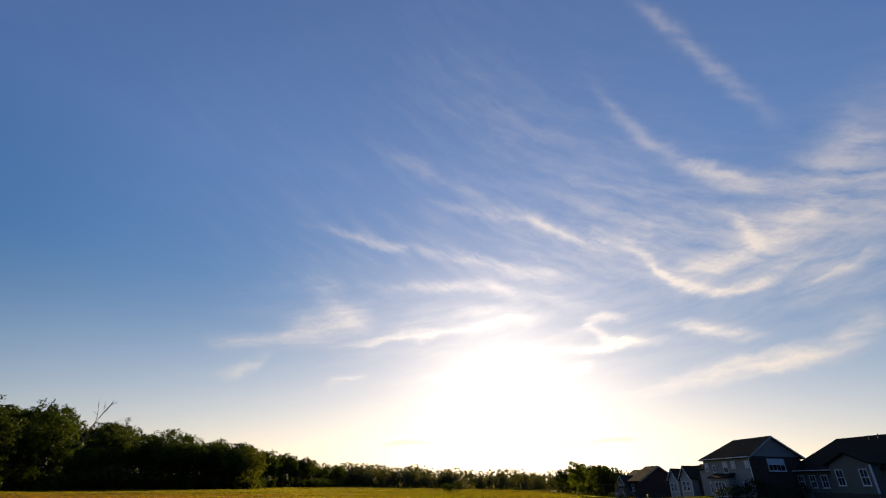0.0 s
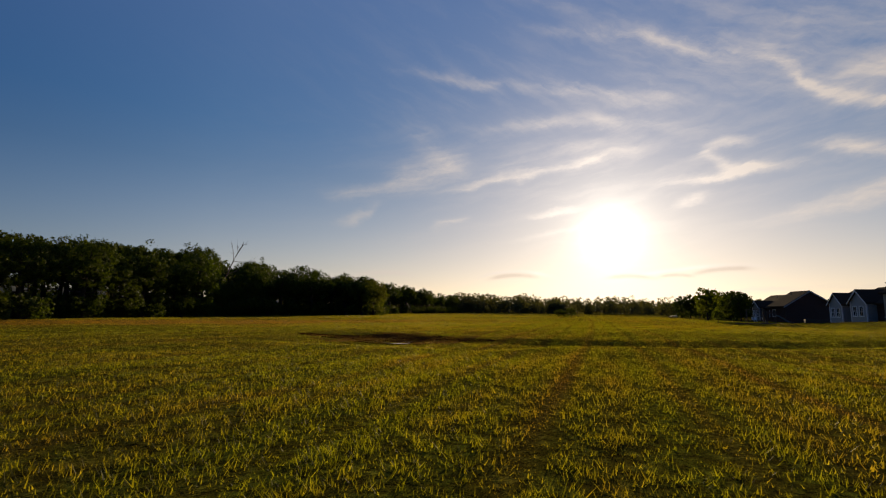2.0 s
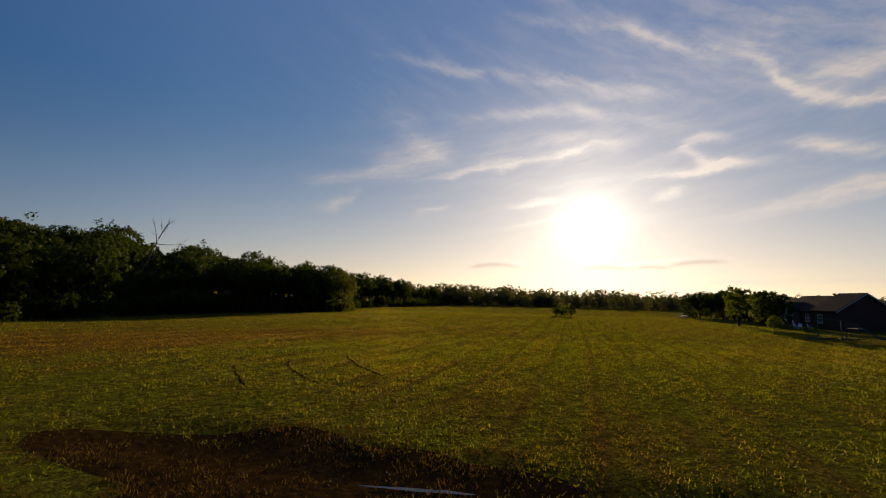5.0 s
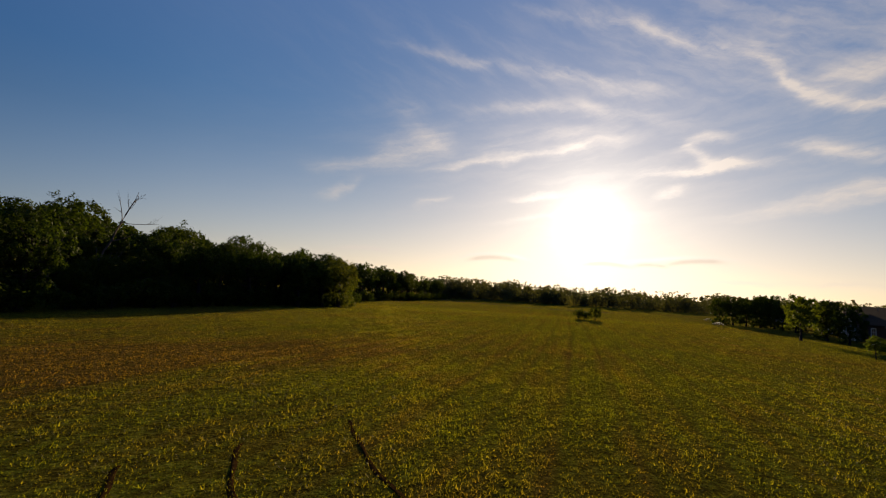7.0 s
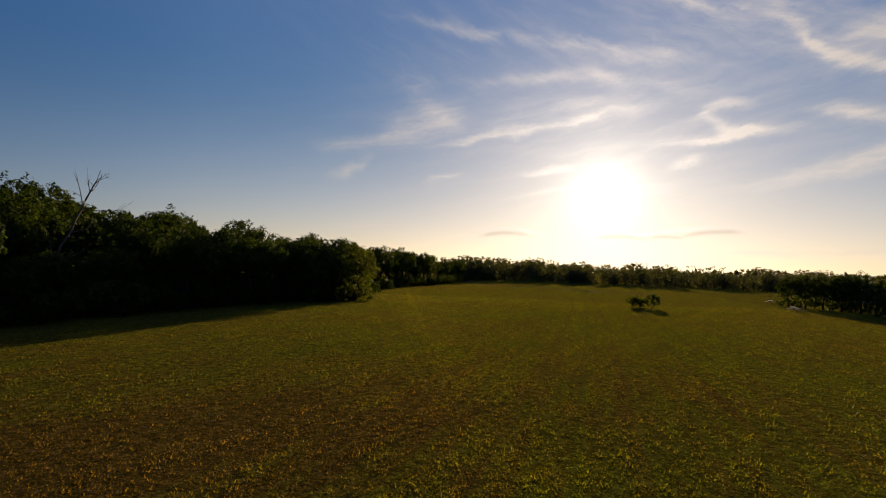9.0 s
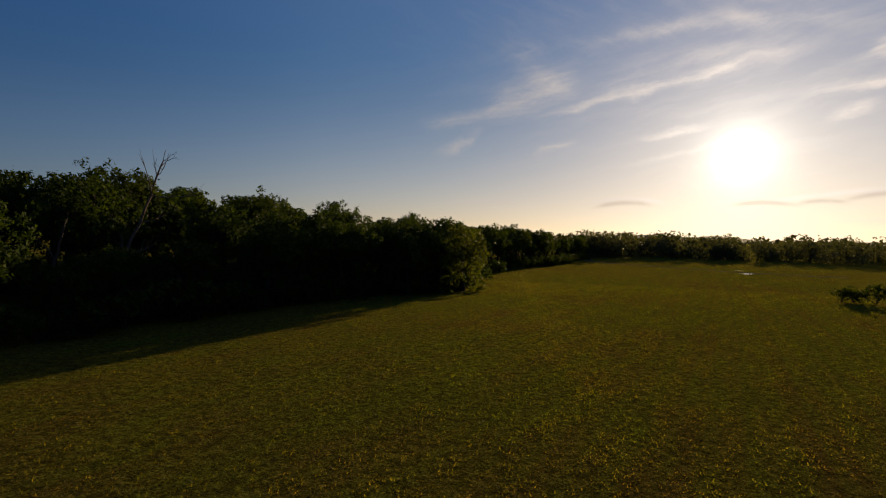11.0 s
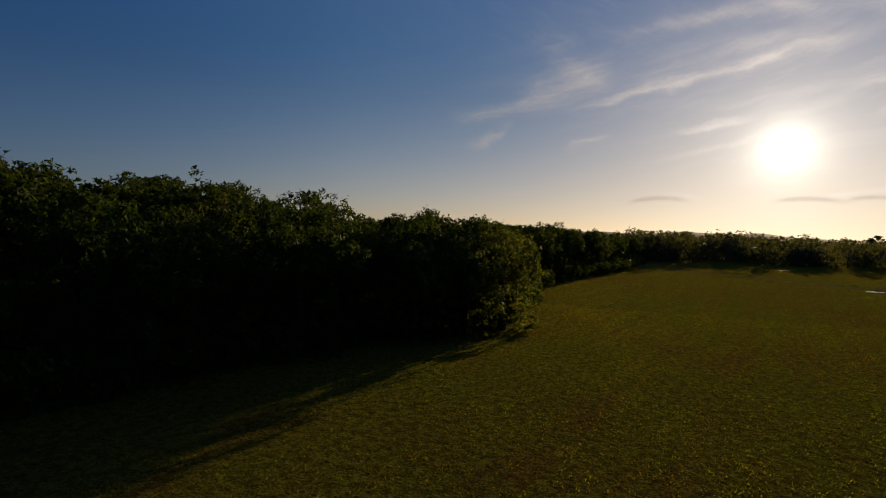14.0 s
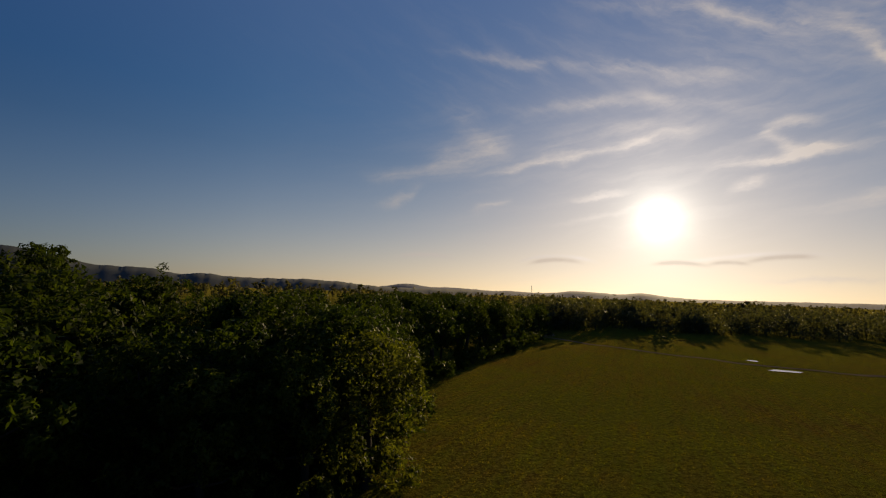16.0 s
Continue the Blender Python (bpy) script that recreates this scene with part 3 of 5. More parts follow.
def blot(name, x, y, rx, ry, z, mat, label, category, seed, kind="structure", turn=0.0, dome=0.0):
    """An irregular flat patch, such as a puddle or bare mud."""
    rng = np.random.default_rng(seed)
    n = 40
    a = np.linspace(0, 2 * np.pi, n, endpoint=False)
    r = 1 + sum(rng.uniform(0.1, 0.42) / k ** 0.8 * np.sin(k * a + rng.uniform(0, 6.3)) for k in range(2, 8))
    rings = []
    for s in (0.35, 0.7, 1.0):
        px, py = rx * r * s * np.cos(a), ry * r * s * np.sin(a)
        qx, qy = x + px * math.cos(turn) - py * math.sin(turn), y + px * math.sin(turn) + py * math.cos(turn)
        rings.append(np.column_stack([qx, qy, np.full(n, z) if z is not None else height(qx, qy) + (0.03 + dome) * (1 - s ** 2) + 0.004]))
    v = np.concatenate([[[x, y, z if z is not None else float(height(x, y)) + 0.034 + dome]], *rings])
    f = [(0, 1 + i, 1 + (i + 1) % n, 0) for i in range(n)]
    tris = np.array([(0, 1 + i, 1 + (i + 1) % n) for i in range(n)])
    for k in range(2):
        for i in range(n):
            p, q = 1 + k * n + i, 1 + k * n + (i + 1) % n
            tris = np.vstack([tris, [(p, p + n, q + n), (p, q + n, q)]])
    return tagged(new(name, mesh_np(name, v, tris, mat, True)), label, category, kind=kind)


# wet hollow: mud and standing water
blot("mud_patch", -4.6, 38.2, 4.9, 2.6, None, MUD, "dark wet mud in the hollow of the meadow", "mud", 4)
for i, (px, py, rx, ry, tn) in enumerate(((-4.2, 35.5, 0.85, 0.22, -0.2), (-5.5, 35.9, 0.75, 0.13, -0.3), (-3.5, 36.5, 0.5, 0.12, 0.0), (-1.5, 37.7, 0.9, 0.09, -0.1))):
    blot("puddle", px, py, rx, ry, float(height(px, py)) + 0.05, WATER, "shallow puddle among sedge reflecting the evening sky", "puddle", 11 + i, turn=tn)
# water and worn track at the far end of the field
for i, (px, py, rx, ry) in enumerate(((36.6, 194.6, 2.6, 1.3), (38.2, 208.4, 1.0, 0.9), (40.0, 251, 1.2, 1.4), (38.8, 261, 1.0, 1.4))):
    blot("puddle", px, py, rx, ry, float(height(px, py)) + 0.07, WATER, "puddle on the wheel track reflecting the sky", "puddle", 20 + i)


def track_y(x):
    return 240 - 1.45 * (x + 0.5) + 0.011 * (x + 0.5) ** 2 + 0.5 * np.sin(x * 0.5)


def track_line(t):
    x = -0.5 + 56 * t
    return np.array([x, track_y(x)])


ribbon("wheel_track", track_line, 1.0, 0.07, TRACK, "pale worn earth wheel track across the far meadow", "track")
blot("worn_turning_place", 1.0, 248.5, 1.6, 6.5, None, TRACK, "pale worn earth where the track turns by the wood", "track", 33, turn=-0.3, dome=0.03)


def rut(points, label):
    """A broken dark wheel rut over three points."""
    p = np.array(points, float)
    ribbon("wheel_rut", lambda t: (1 - t) ** 2 * p[0] + 2 * t * (1 - t) * (2 * p[1] - (p[0] + p[2]) / 2) + t * t * p[2], 0.085, 0.02, MUD, label, "track", 40, rag=0.9)


rut(((-6.6, 56.3), (-5.3, 52.3), (-3.6, 49.3)), "dark curved wheel rut pressed into the meadow")
rut(((-9.2, 53.6), (-8.2, 50.7), (-6.0, 47.2)), "dark curved wheel rut pressed into the meadow")
rut(((-11.3, 51.6), (-10.2, 49.2), (-8.6, 46.4)), "dark curved wheel rut pressed into the meadow")

# turning circle of the estate road, with its kerb
ROAD_Z = 0.17


def ring_mesh(name, cx, cy, r0, r1, z0, z1, mat, n=72):
    a = np.linspace(0, 2 * np.pi, n, endpoint=False)
    ca, sa = np.cos(a), np.sin(a)
    v = np.concatenate([np.column_stack([cx + r * ca, cy + r * sa, np.full(n, z)]) for r, z in ((r0, z0), (r0, z1), (r1, z1), (r1, z0))])
    f = np.array([(k * n + i, k * n + (i + 1) % n, (k + 1) * n + (i + 1) % n, (k + 1) * n + i) for k in range(3) for i in range(n)])
    return mesh_np(name, v, f, mat)


road_c = (47.0, 42.5)
a = np.linspace(0, 2 * np.pi, 72, endpoint=False)
disc = np.concatenate([[[*road_c, ROAD_Z]], np.column_stack([road_c[0] + 9.4 * np.cos(a), road_c[1] + 9.4 * np.sin(a), np.full(72, ROAD_Z)])])
disc = np.concatenate([disc, disc[1:] - [0, 0, 0.6]])
road = new("road", mesh_np("road", disc, np.array([(0, 1 + i, 1 + (i + 1) % 72) for i in range(72)]), ASPHALT))
tagged(road, "grey asphalt turning circle of a street", "road", kind="structure")
kerb = new("kerb", ring_mesh("kerb", *road_c, 9.4, 9.62, -0.3, ROAD_Z + 0.03, KERB))
tagged(kerb, "grey concrete kerb round the street", "kerb", kind="structure")

# ---- hills along the horizon ----
def hill_line(name, dist, az0, az1, base, bumps, mat, label, rough=6.0, seed=3):
    rng = np.random.default_rng(seed)
    az = np.radians(np.linspace(az0, az1, 420))
    deg = np.degrees(az)
    top = np.full(len(az), float(base))
    for c, w, h in bumps:
        top += h * np.exp(-((deg - c) / w) ** 2)
    jag = sum(rng.uniform(0.4, 1) / k * np.sin(deg * k * 1.7 + rng.uniform(0, 6)) for k in range(1, 14))
    top = top + rough * 0.35 * jag + rng.uniform(-1, 1, len(az)) * rough * 0.12
    layers = []
    for back, s in ((-0.12, 0.0), (-0.06, 0.55), (0.0, 1.0), (0.08, 0.7), (0.2, -0.1)):
        r = dist * (1 + back)
        layers.append(np.column_stack([r * np.sin(az), r * np.cos(az), top * s - 4 * (s <= 0)]))
    n = len(az)
    f = np.array([(k * n + i, k * n + i + 1, (k + 1) * n + i + 1, (k + 1) * n + i) for k in range(4) for i in range(n - 1)])
    return tagged(new(name, mesh_np(name, np.concatenate(layers), f, mat, True)), label, "hill", kind="structure")


hill_line("backdrop_hill", 2100, -100, -2, 22, ((-75, 12, 60), (-58, 7, 66), (-49, 4.5, 70), (-45.5, 2.5, 20), (-41.5, 3.2, 30), (-37.8, 2.4, 28), (-33, 2.6, 24), (-28, 3.4, 16), (-23, 3.0, 17), (-18.8, 3.0, 13)), HILL, "dark wooded ridge on the skyline", 5.0)
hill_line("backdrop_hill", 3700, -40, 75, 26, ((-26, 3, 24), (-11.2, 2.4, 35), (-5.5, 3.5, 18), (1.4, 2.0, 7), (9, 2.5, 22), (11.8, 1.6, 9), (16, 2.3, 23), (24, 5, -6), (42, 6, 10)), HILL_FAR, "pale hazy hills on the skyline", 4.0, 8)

# ---- plants ----
def tube(points, radii, sides=6):
    """Verts and quads of a tapered tube."""
    p = np.asarray(points, float)
    d = np.gradient(p, axis=0)
    d /= np.linalg.norm(d, axis=1, keepdims=True) + 1e-9
    ref = np.where(np.abs(d[:, 2:3]) > 0.9, [[1.0, 0, 0]], [[0, 0, 1.0]])
    u = np.cross(d, ref)
    u /= np.linalg.norm(u, axis=1, keepdims=True)
    w = np.cross(d, u)
    a = np.linspace(0, 2 * np.pi, sides, endpoint=False)
    ring = u[:, None] * np.cos(a)[None, :, None] + w[:, None] * np.sin(a)[None, :, None]
    v = (p[:, None] + ring * np.asarray(radii)[:, None, None]).reshape(-1, 3)
    f = []
    for i in range(len(p) - 1):
        for j in range(sides):
            a0, a1, b0, b1 = i * sides + j, i * sides + (j + 1) % sides, (i + 1) * sides + j, (i + 1) * sides + (j + 1) % sides
            f += [(a0, a1, b1), (a0, b1, b0)]
    return v, np.array(f)


def join_np(chunks):
    vs, fs, n = [], [], 0
    for v, f in chunks:
        vs.append(v)
        fs.append(f + n)
        n += len(v)
    return np.concatenate(vs), np.concatenate(fs)


def leaf_quads(rng, pos, out, size, slim=0.75, spread=0.8):
    """Rhombic sprigs at pos, turned roughly to the directions out."""
    n = len(pos)
    nrm = out + spread * rng.normal(size=(n, 3)) * 0.7
    nrm /= np.linalg.norm(nrm, axis=1, keepdims=True) + 1e-9
    t = np.cross(nrm, rng.normal(size=(n, 3)))
    t /= np.linalg.norm(t, axis=1, keepdims=True) + 1e-9
    b = np.cross(nrm, t)
    ln = (size * rng.uniform(0.55, 1.4, n))[:, None]
    wd = ln * slim * rng.uniform(0.7, 1.2, (n, 1))
    bend = nrm * ln * rng.uniform(-0.25, 0.1, (n, 1))
    v = np.stack([pos - t * ln * 0.8 - b * wd * 0.55, pos - t * ln * 0.6 + b * wd * 0.75, pos + t * ln * 1.2 + bend], 1).reshape(-1, 3)
    return v, np.arange(n * 3).reshape(n, 3)


def crown_points(rng, lobes, n, inner=0.12, flat=0.9):
    """Points and outward ways of the sprigs: each bough (cx, cy, cz, r) carries tufts on its skin, and each tuft its sprigs."""
    L = np.asarray(lobes)
    per = int(min(30, max(6, n / 220)))
    m = int(n * 2.6 / per)
    pick = rng.choice(len(L), m, p=L[:, 3] ** 2 / (L[:, 3] ** 2).sum())
    d = rng.normal(size=(m, 3)) + [0, 0, 0.15]
    d /= np.linalg.norm(d, axis=1, keepdims=True)
    reach = np.where(rng.random(m) < inner, 0.55, rng.uniform(0.76, 1.0, m))
    c = L[pick, :3] + d * (L[pick, 3] * reach)[:, None] * [1, 1, flat]
    deep = np.zeros(m, bool)
    for q in L:
        deep |= (((c - q[:3]) / [1, 1, flat]) ** 2).sum(1) < (0.52 * q[3]) ** 2
    c, d, pick = c[~deep], d[~deep], pick[~deep]
    rc = L[pick, 3] * rng.uniform(0.20, 0.34, len(pick))
    c, d, rc = np.repeat(c, per, axis=0), np.repeat(d, per, axis=0), np.repeat(rc, per)
    e = rng.normal(size=c.shape) + 0.6 * d
    e /= np.linalg.norm(e, axis=1, keepdims=True)
    pos = c + e * (rc * rng.uniform(0.55, 1.12, len(rc)))[:, None]
    out = 0.65 * e + 0.35 * d
    ok = pos[:, 2] > 0.1
    return pos[ok][:n], out[ok][:n]


def grow_tree(name, seed, tall, wide, bare, leaf_mat, n_leaf, size, label, lobes_n=26, skirt=False, stout=1.0):
    """A broadleaf tree: tapered trunk with limbs, and a lumpy crown of sprigs."""
    rng = np.random.default_rng(seed)
    root = thing(name, Matrix(), label, "tree")
    lobes = []
    half, turn0 = (tall - bare) / 2, rng.uniform(0, 6.283)
    for i in range(lobes_n):
        # masses of leaf set round a broad dome
        up = 0.98 - 1.6 * (i + 0.5) / lobes_n
        a, flat = turn0 + i * 2.4 + rng.uniform(-0.4, 0.4), math.sqrt(1 - up * up)
        r = wide * rng.uniform(0.36 if i < 3 else 0.27, 0.41)
        q = rng.uniform(0.80, 1.02)
        lobes.append(((wide - r) * flat * q * math.cos(a), (wide - r) * flat * q * math.sin(a), bare + half * 0.96 + (half - r * 0.85) * up * q, r))
    lobes.append((0, 0, bare + half, wide * 0.45))
    if skirt:
        for i in range(8):
            a = i * 0.785 + rng.uniform(-0.3, 0.3)
            lobes.append((wide * 0.48 * math.cos(a), wide * 0.48 * math.sin(a), rng.uniform(0.7, 2.4), wide * rng.uniform(0.24, 0.34)))
    chunks = []
    bend = rng.normal(size=2) * 0.05 * tall
    hs = np.linspace(0, 1, 7)
    spine = np.column_stack([bend[0] * hs ** 2, bend[1] * hs ** 2, hs * tall * 0.8])
    base_r = (0.022 * tall + 0.05) * stout
    chunks.append(tube(spine, base_r * (1.35 - 1.15 * hs) * np.array([1.3, 1, 1, 1, 1, 1, 0.8]), 8))
    for c in lobes[: min(16, lobes_n)]:
        s = np.clip((c[2] - 0.25 * wide) / (tall * 0.8), 0.12, 0.85)
        p0 = np.array([bend[0] * s ** 2, bend[1] * s ** 2, s * tall * 0.8])
        p1 = np.array(c[:3])
        mid = (p0 + p1) / 2 + [0, 0, -0.1 * wide]
        chunks.append(tube([p0, mid, p1], [base_r * 0.42, base_r * 0.27, base_r * 0.1], 5))
    v, f = join_np(chunks)
    part("trunk", mesh_np("trunk", v, f, BARK, True), None, root, "brown bark trunk with limbs")
    pos, out = crown_points(rng, lobes, n_leaf)
    # loose sprigs that fray the outline
    k = n_leaf // 9
    stray = rng.choice(len(pos), k)
    pos = np.concatenate([pos, pos[stray] + out[stray] * rng.uniform(0.05, 0.38, (k, 1))])
    out = np.concatenate([out, out[stray]])
    v, f = leaf_quads(rng, pos, out, size)
    root["top"] = float(np.percentile(v[:, 2], 99.5))
    part("crown", mesh_np("crown", v, f, leaf_mat), None, root, "dense green leafy crown")
    return root


def canopy_top(x, y):
    """Height of the wood's roof: low along its edge, rising behind; it falls off towards the far corner."""
    ex = float(np.interp(y, [p[1] for p in EDGE_PTS], [p[0] for p in EDGE_PTS]))
    ys = (20, 72, 98, 110, 120, 134, 154, 180, 226, 256)
    rows = ((10.2, 10.4, 9.9, 9.9, 9.3, 9.6, 9.8, 9.7, 8.7, 8.3), (11.0, 11.2, 12.0, 10.8, 10.7, 10.3, 11.2, 11.0, 10.2, 10.0),
            (13.5, 13.5, 13.9, 14.1, 12.9, 11.9, 11.5, 11.6, 11.6, 11.5), (15.5, 16.0, 17.0, 17.5, 16.6, 14.8, 13.6, 12.5, 11.6, 11.5))
    return float(np.interp(ex - x, (0, 9, 25, 50), [np.interp(y, ys, r) for r in rows]))


def wood_spread(proto, x, y, share, turn, group):
    """A tree scaled so that its head reaches that share of the wood's roof."""
    s = share * (canopy_top(x, y) - float(height(x, y))) / proto["top"]
    return spread(proto, x, y, min(s, 1.35), turn, group, 1.0 if s < 1.35 else s / 1.35)


def spread(proto, x, y, s, turn, group="", sz=1.0):
    z = float(height(x, y)) - 0.05
    ob = copy_thing(proto, Matrix.LocRotScale((x, y, z), Euler((0, 0, turn)), (s, s, s * sz)))
    if group:
        tagged(ob, group=group)
    return ob


rng = np.random.default_rng(71)
EDGE_LABEL = "broadleaf tree in full dark green leaf at the wood's edge"
WOOD_LABEL = "broadleaf tree in full leaf inside the wood"
edge = [grow_tree("edge_tree", 100 + i, 11.6, 4.7 + 0.3 * (i % 3), 1.6, (LEAF_A, LEAF_B)[i % 2], 9600, 0.18, EDGE_LABEL, 15, True) for i in range(5)]
wood = [grow_tree("wood_tree", 140 + i, 12.0, 4.6, 3.0, (LEAF_A, LEAF_B, LEAF_A)[i], 2700, 0.27, WOOD_LABEL, 12) for i in range(3)]


def shrub(name, seed, tall, wide, mat, n, size, label, group=""):
    r = np.random.default_rng(seed)
    root = thing(name, Matrix(), label, "shrub", group)
    lobes = [(r.normal() * wide * 0.4, r.normal() * wide * 0.4, r.uniform(0.25, 0.8) * tall, r.uniform(0.22, 0.38) * tall) for i in range(11)]
    stems = [tube([(0, 0, 0), (c[0] * 0.4, c[1] * 0.4, c[2] * 0.5), c[:3]], [0.035 * tall / 2, 0.022 * tall / 2, 0.008], 5) for c in lobes[:7]]
    v, f = join_np(stems)
    part("stem", mesh_np("stem", v, f, BARK, True), None, root)
    pos, out = crown_points(r, lobes, n)
    v, f = leaf_quads(r, pos, out, size)
    part("foliage", mesh_np("foliage", v, f, mat), None, root)
    return root


brush = [shrub("edge_shrub", 200 + i, 3.0, 2.4, (LEAF_B, LEAF_A)[i], 1100, 0.20, "leafy understorey shrub under the wood's edge") for i in range(2)]

# edge of the wood: it comes down the field's side, turns the corner and runs on to the far end
def edge_at(t):
    """The line of the front trunks, t from 0 (behind the start) to 1 (far corner)."""
    pts = EDGE_PTS
    k = t * (len(pts) - 1)
    i = min(int(k), len(pts) - 2)
    u = k - i
    return tuple(a + (b - a) * u for a, b in zip(pts[i], pts[i + 1]))


EDGE_PTS = [(-52, 20), (-51, 40), (-49, 58), (-47.5, 72), (-46, 86), (-43, 98), (-39.5, 110), (-35, 120), (-29.5, 128), (-25, 134), (-26.5, 143), (-27, 154), (-26.5, 166), (-22, 180), (-17.5, 194), (-12, 210), (-7.5, 226), (-3.5, 242), (-1, 256)]
made = 0
for i in range(46):
    t = (i + 0.5) / 46
    x, y = edge_at(t)
    x, y = x + rng.uniform(-1.6, 0.8), y + rng.uniform(-1.2, 1.2)
    far = y > 165
    s = (0.72, 0.98, 0.82, 1.08, 0.76, 0.92, 1.03)[i % 7] + rng.uniform(-0.05, 0.05)
    if y < 90:
        s *= 0.94
    if 88 < y < 107:
        s *= 0.66
    wood_spread(wood[i % 3] if far or y < 50 else edge[i % 5], x, y, s, rng.uniform(0, 6.28), "trees along the wood's edge")
for i in range(64):
    x, y = edge_at((i + 0.3) / 64)
    spread(brush[i % 2], x + rng.uniform(1.0, 2.6), y + rng.uniform(-1, 1), rng.uniform(0.6, 1.15), rng.uniform(0, 6.28), "shrubs along the wood's edge")
# taller heads that stand up out of the wood, by the height of their tops
HEADS = ((-53.4, 101.5, 13.2), (-58.2, 107.8, 15.0), (-54.3, 131, 13.6), (-50.7, 124, 13.0), (-41.6, 128.6, 12.6), (-31.5, 137, 11.2), (-26.5, 137, 10.4), (-36, 148, 11.5), (-54.7, 153, 13.0), (-60, 138, 14.5),
         (-25, 209, 11.9), (-15, 201, 10.3), (-66, 114, 14.2), (-72, 124, 15.4), (-104, 167, 20.0), (-97, 160, 18.4), (-112, 172, 19.6), (-92, 172, 17.6), (-100, 181, 18.6), (-86, 150, 17.0), (-78, 138, 16.2),
         (-57, 76, 11.6), (-60, 50, 12.0), (-58, 90, 12.6), (-46.5, 112, 10.9), (-64, 101, 13.4))
for i, (x, y, top) in enumerate(HEADS):
    proto = edge[i % 5] if x > -70 else wood[i % 3]
    spread(proto, x, y, min(1.3, (top - float(height(x, y))) / proto["top"] * 0.98), rng.uniform(0, 6.28), "trees along the wood's edge")
# the corner, leafy from the ground up, in leaves coloured as if sunlit
corner = [grow_tree("edge_tree", 120 + i, 11.6, 4.9, 1.6, LEAF_D, 10400, 0.165, "broadleaf tree at the wood's corner, its leaves coloured as sunlit", 16, True) for i in range(2)]
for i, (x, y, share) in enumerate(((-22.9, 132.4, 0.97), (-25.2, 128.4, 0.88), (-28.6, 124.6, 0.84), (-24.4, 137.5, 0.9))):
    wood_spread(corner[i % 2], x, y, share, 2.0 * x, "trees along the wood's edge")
# a low tier before the dead trees
for x, y in ((-45.5, 96), (-46.2, 99.5), (-45.0, 103), (-44.0, 106)):
    wood_spread(edge[int(y) % 5], x, y, 0.56, rng.uniform(0, 6.28), "trees along the wood's edge")
for i in range(12):
    wood_spread(wood[i % 3], rng.uniform(-84, -58), rng.uniform(104, 146), rng.uniform(0.85, 0.97), rng.uniform(0, 6.28), "trees inside the wood")
# depth of the wood
for i in range(158):
    for attempt in range(30):
        x, y = rng.uniform(-120, -12), rng.uniform(12, 275)
        ex = np.interp(y, [p[1] for p in EDGE_PTS], [p[0] for p in EDGE_PTS])
        if 4 < ex - x < 20 + 0.12 * y:
            break
    wood_spread(wood[i % 3], x, y, rng.uniform(0.84, 1.0), rng.uniform(0, 6.28), "trees inside the wood")


def far_wood(name, spots, label, seed, per=200, size=0.5):
    """A distant wood as one body of many small crowns and trunks."""
    r = np.random.default_rng(seed)
    chunks = []
    for x, y, h in spots:
        z = float(height(x, y))
        w = h * r.uniform(0.30, 0.42)
        lobes = [(x + r.normal() * w * 0.5, y + r.normal() * w * 0.5, z + h * r.uniform(0.1, 0.70), w * r.uniform(0.5, 0.75)) for k in range(7)]
        lobes.append((x + r.normal() * w * 0.15, y, z + h * 0.76, w * r.uniform(0.55, 0.8)))
        pos, out = crown_points(r, lobes, per, 0.1)
        chunks.append(leaf_quads(r, pos, out, size * h / 10, 1.0, 0.55))
        chunks.append(tube([(x, y, z - 0.1), (x, y, z + h * 0.35), (x, y, z + h * 0.7)], [0.2, 0.16, 0.06], 5))
    v, f = join_np(chunks)
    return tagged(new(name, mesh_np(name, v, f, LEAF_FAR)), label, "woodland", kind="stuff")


def far_edge(x):
    return np.interp(x, [-30, 0, 28, 52, 70, 100, 150, 220, 320], [262, 264, 282, 285, 283, 276, 268, 262, 255])


spots = []
for i in range(430):
    x = rng.uniform(-10, 300)
    d = 90 * rng.random() ** 1.6
    y = far_edge(x) + d
    spots.append((x, y, (6.8 + 5.6 * rng.random() ** 1.4) * (1 if x < 60 else 0.9) + 0.02 * d))
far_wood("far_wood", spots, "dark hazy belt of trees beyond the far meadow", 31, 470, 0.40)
spots = []
for i in range(640):
    a, r_ = radians(rng.uniform(-62, 62)), 330 + 900 * rng.random() ** 1.3
    x, y = r_ * math.sin(a), 60 + r_ * math.cos(a)
    if y > 300 or x < -110:
        spots.append((x, y, rng.uniform(9, 13)))
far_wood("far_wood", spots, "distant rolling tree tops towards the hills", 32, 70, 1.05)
for p in edge + wood + corner + brush:
    p.location = (rng.uniform(-190, -150), rng.uniform(60, 200), 0)
    p.location.z = float(height(p.location.x, p.location.y)) - 0.05

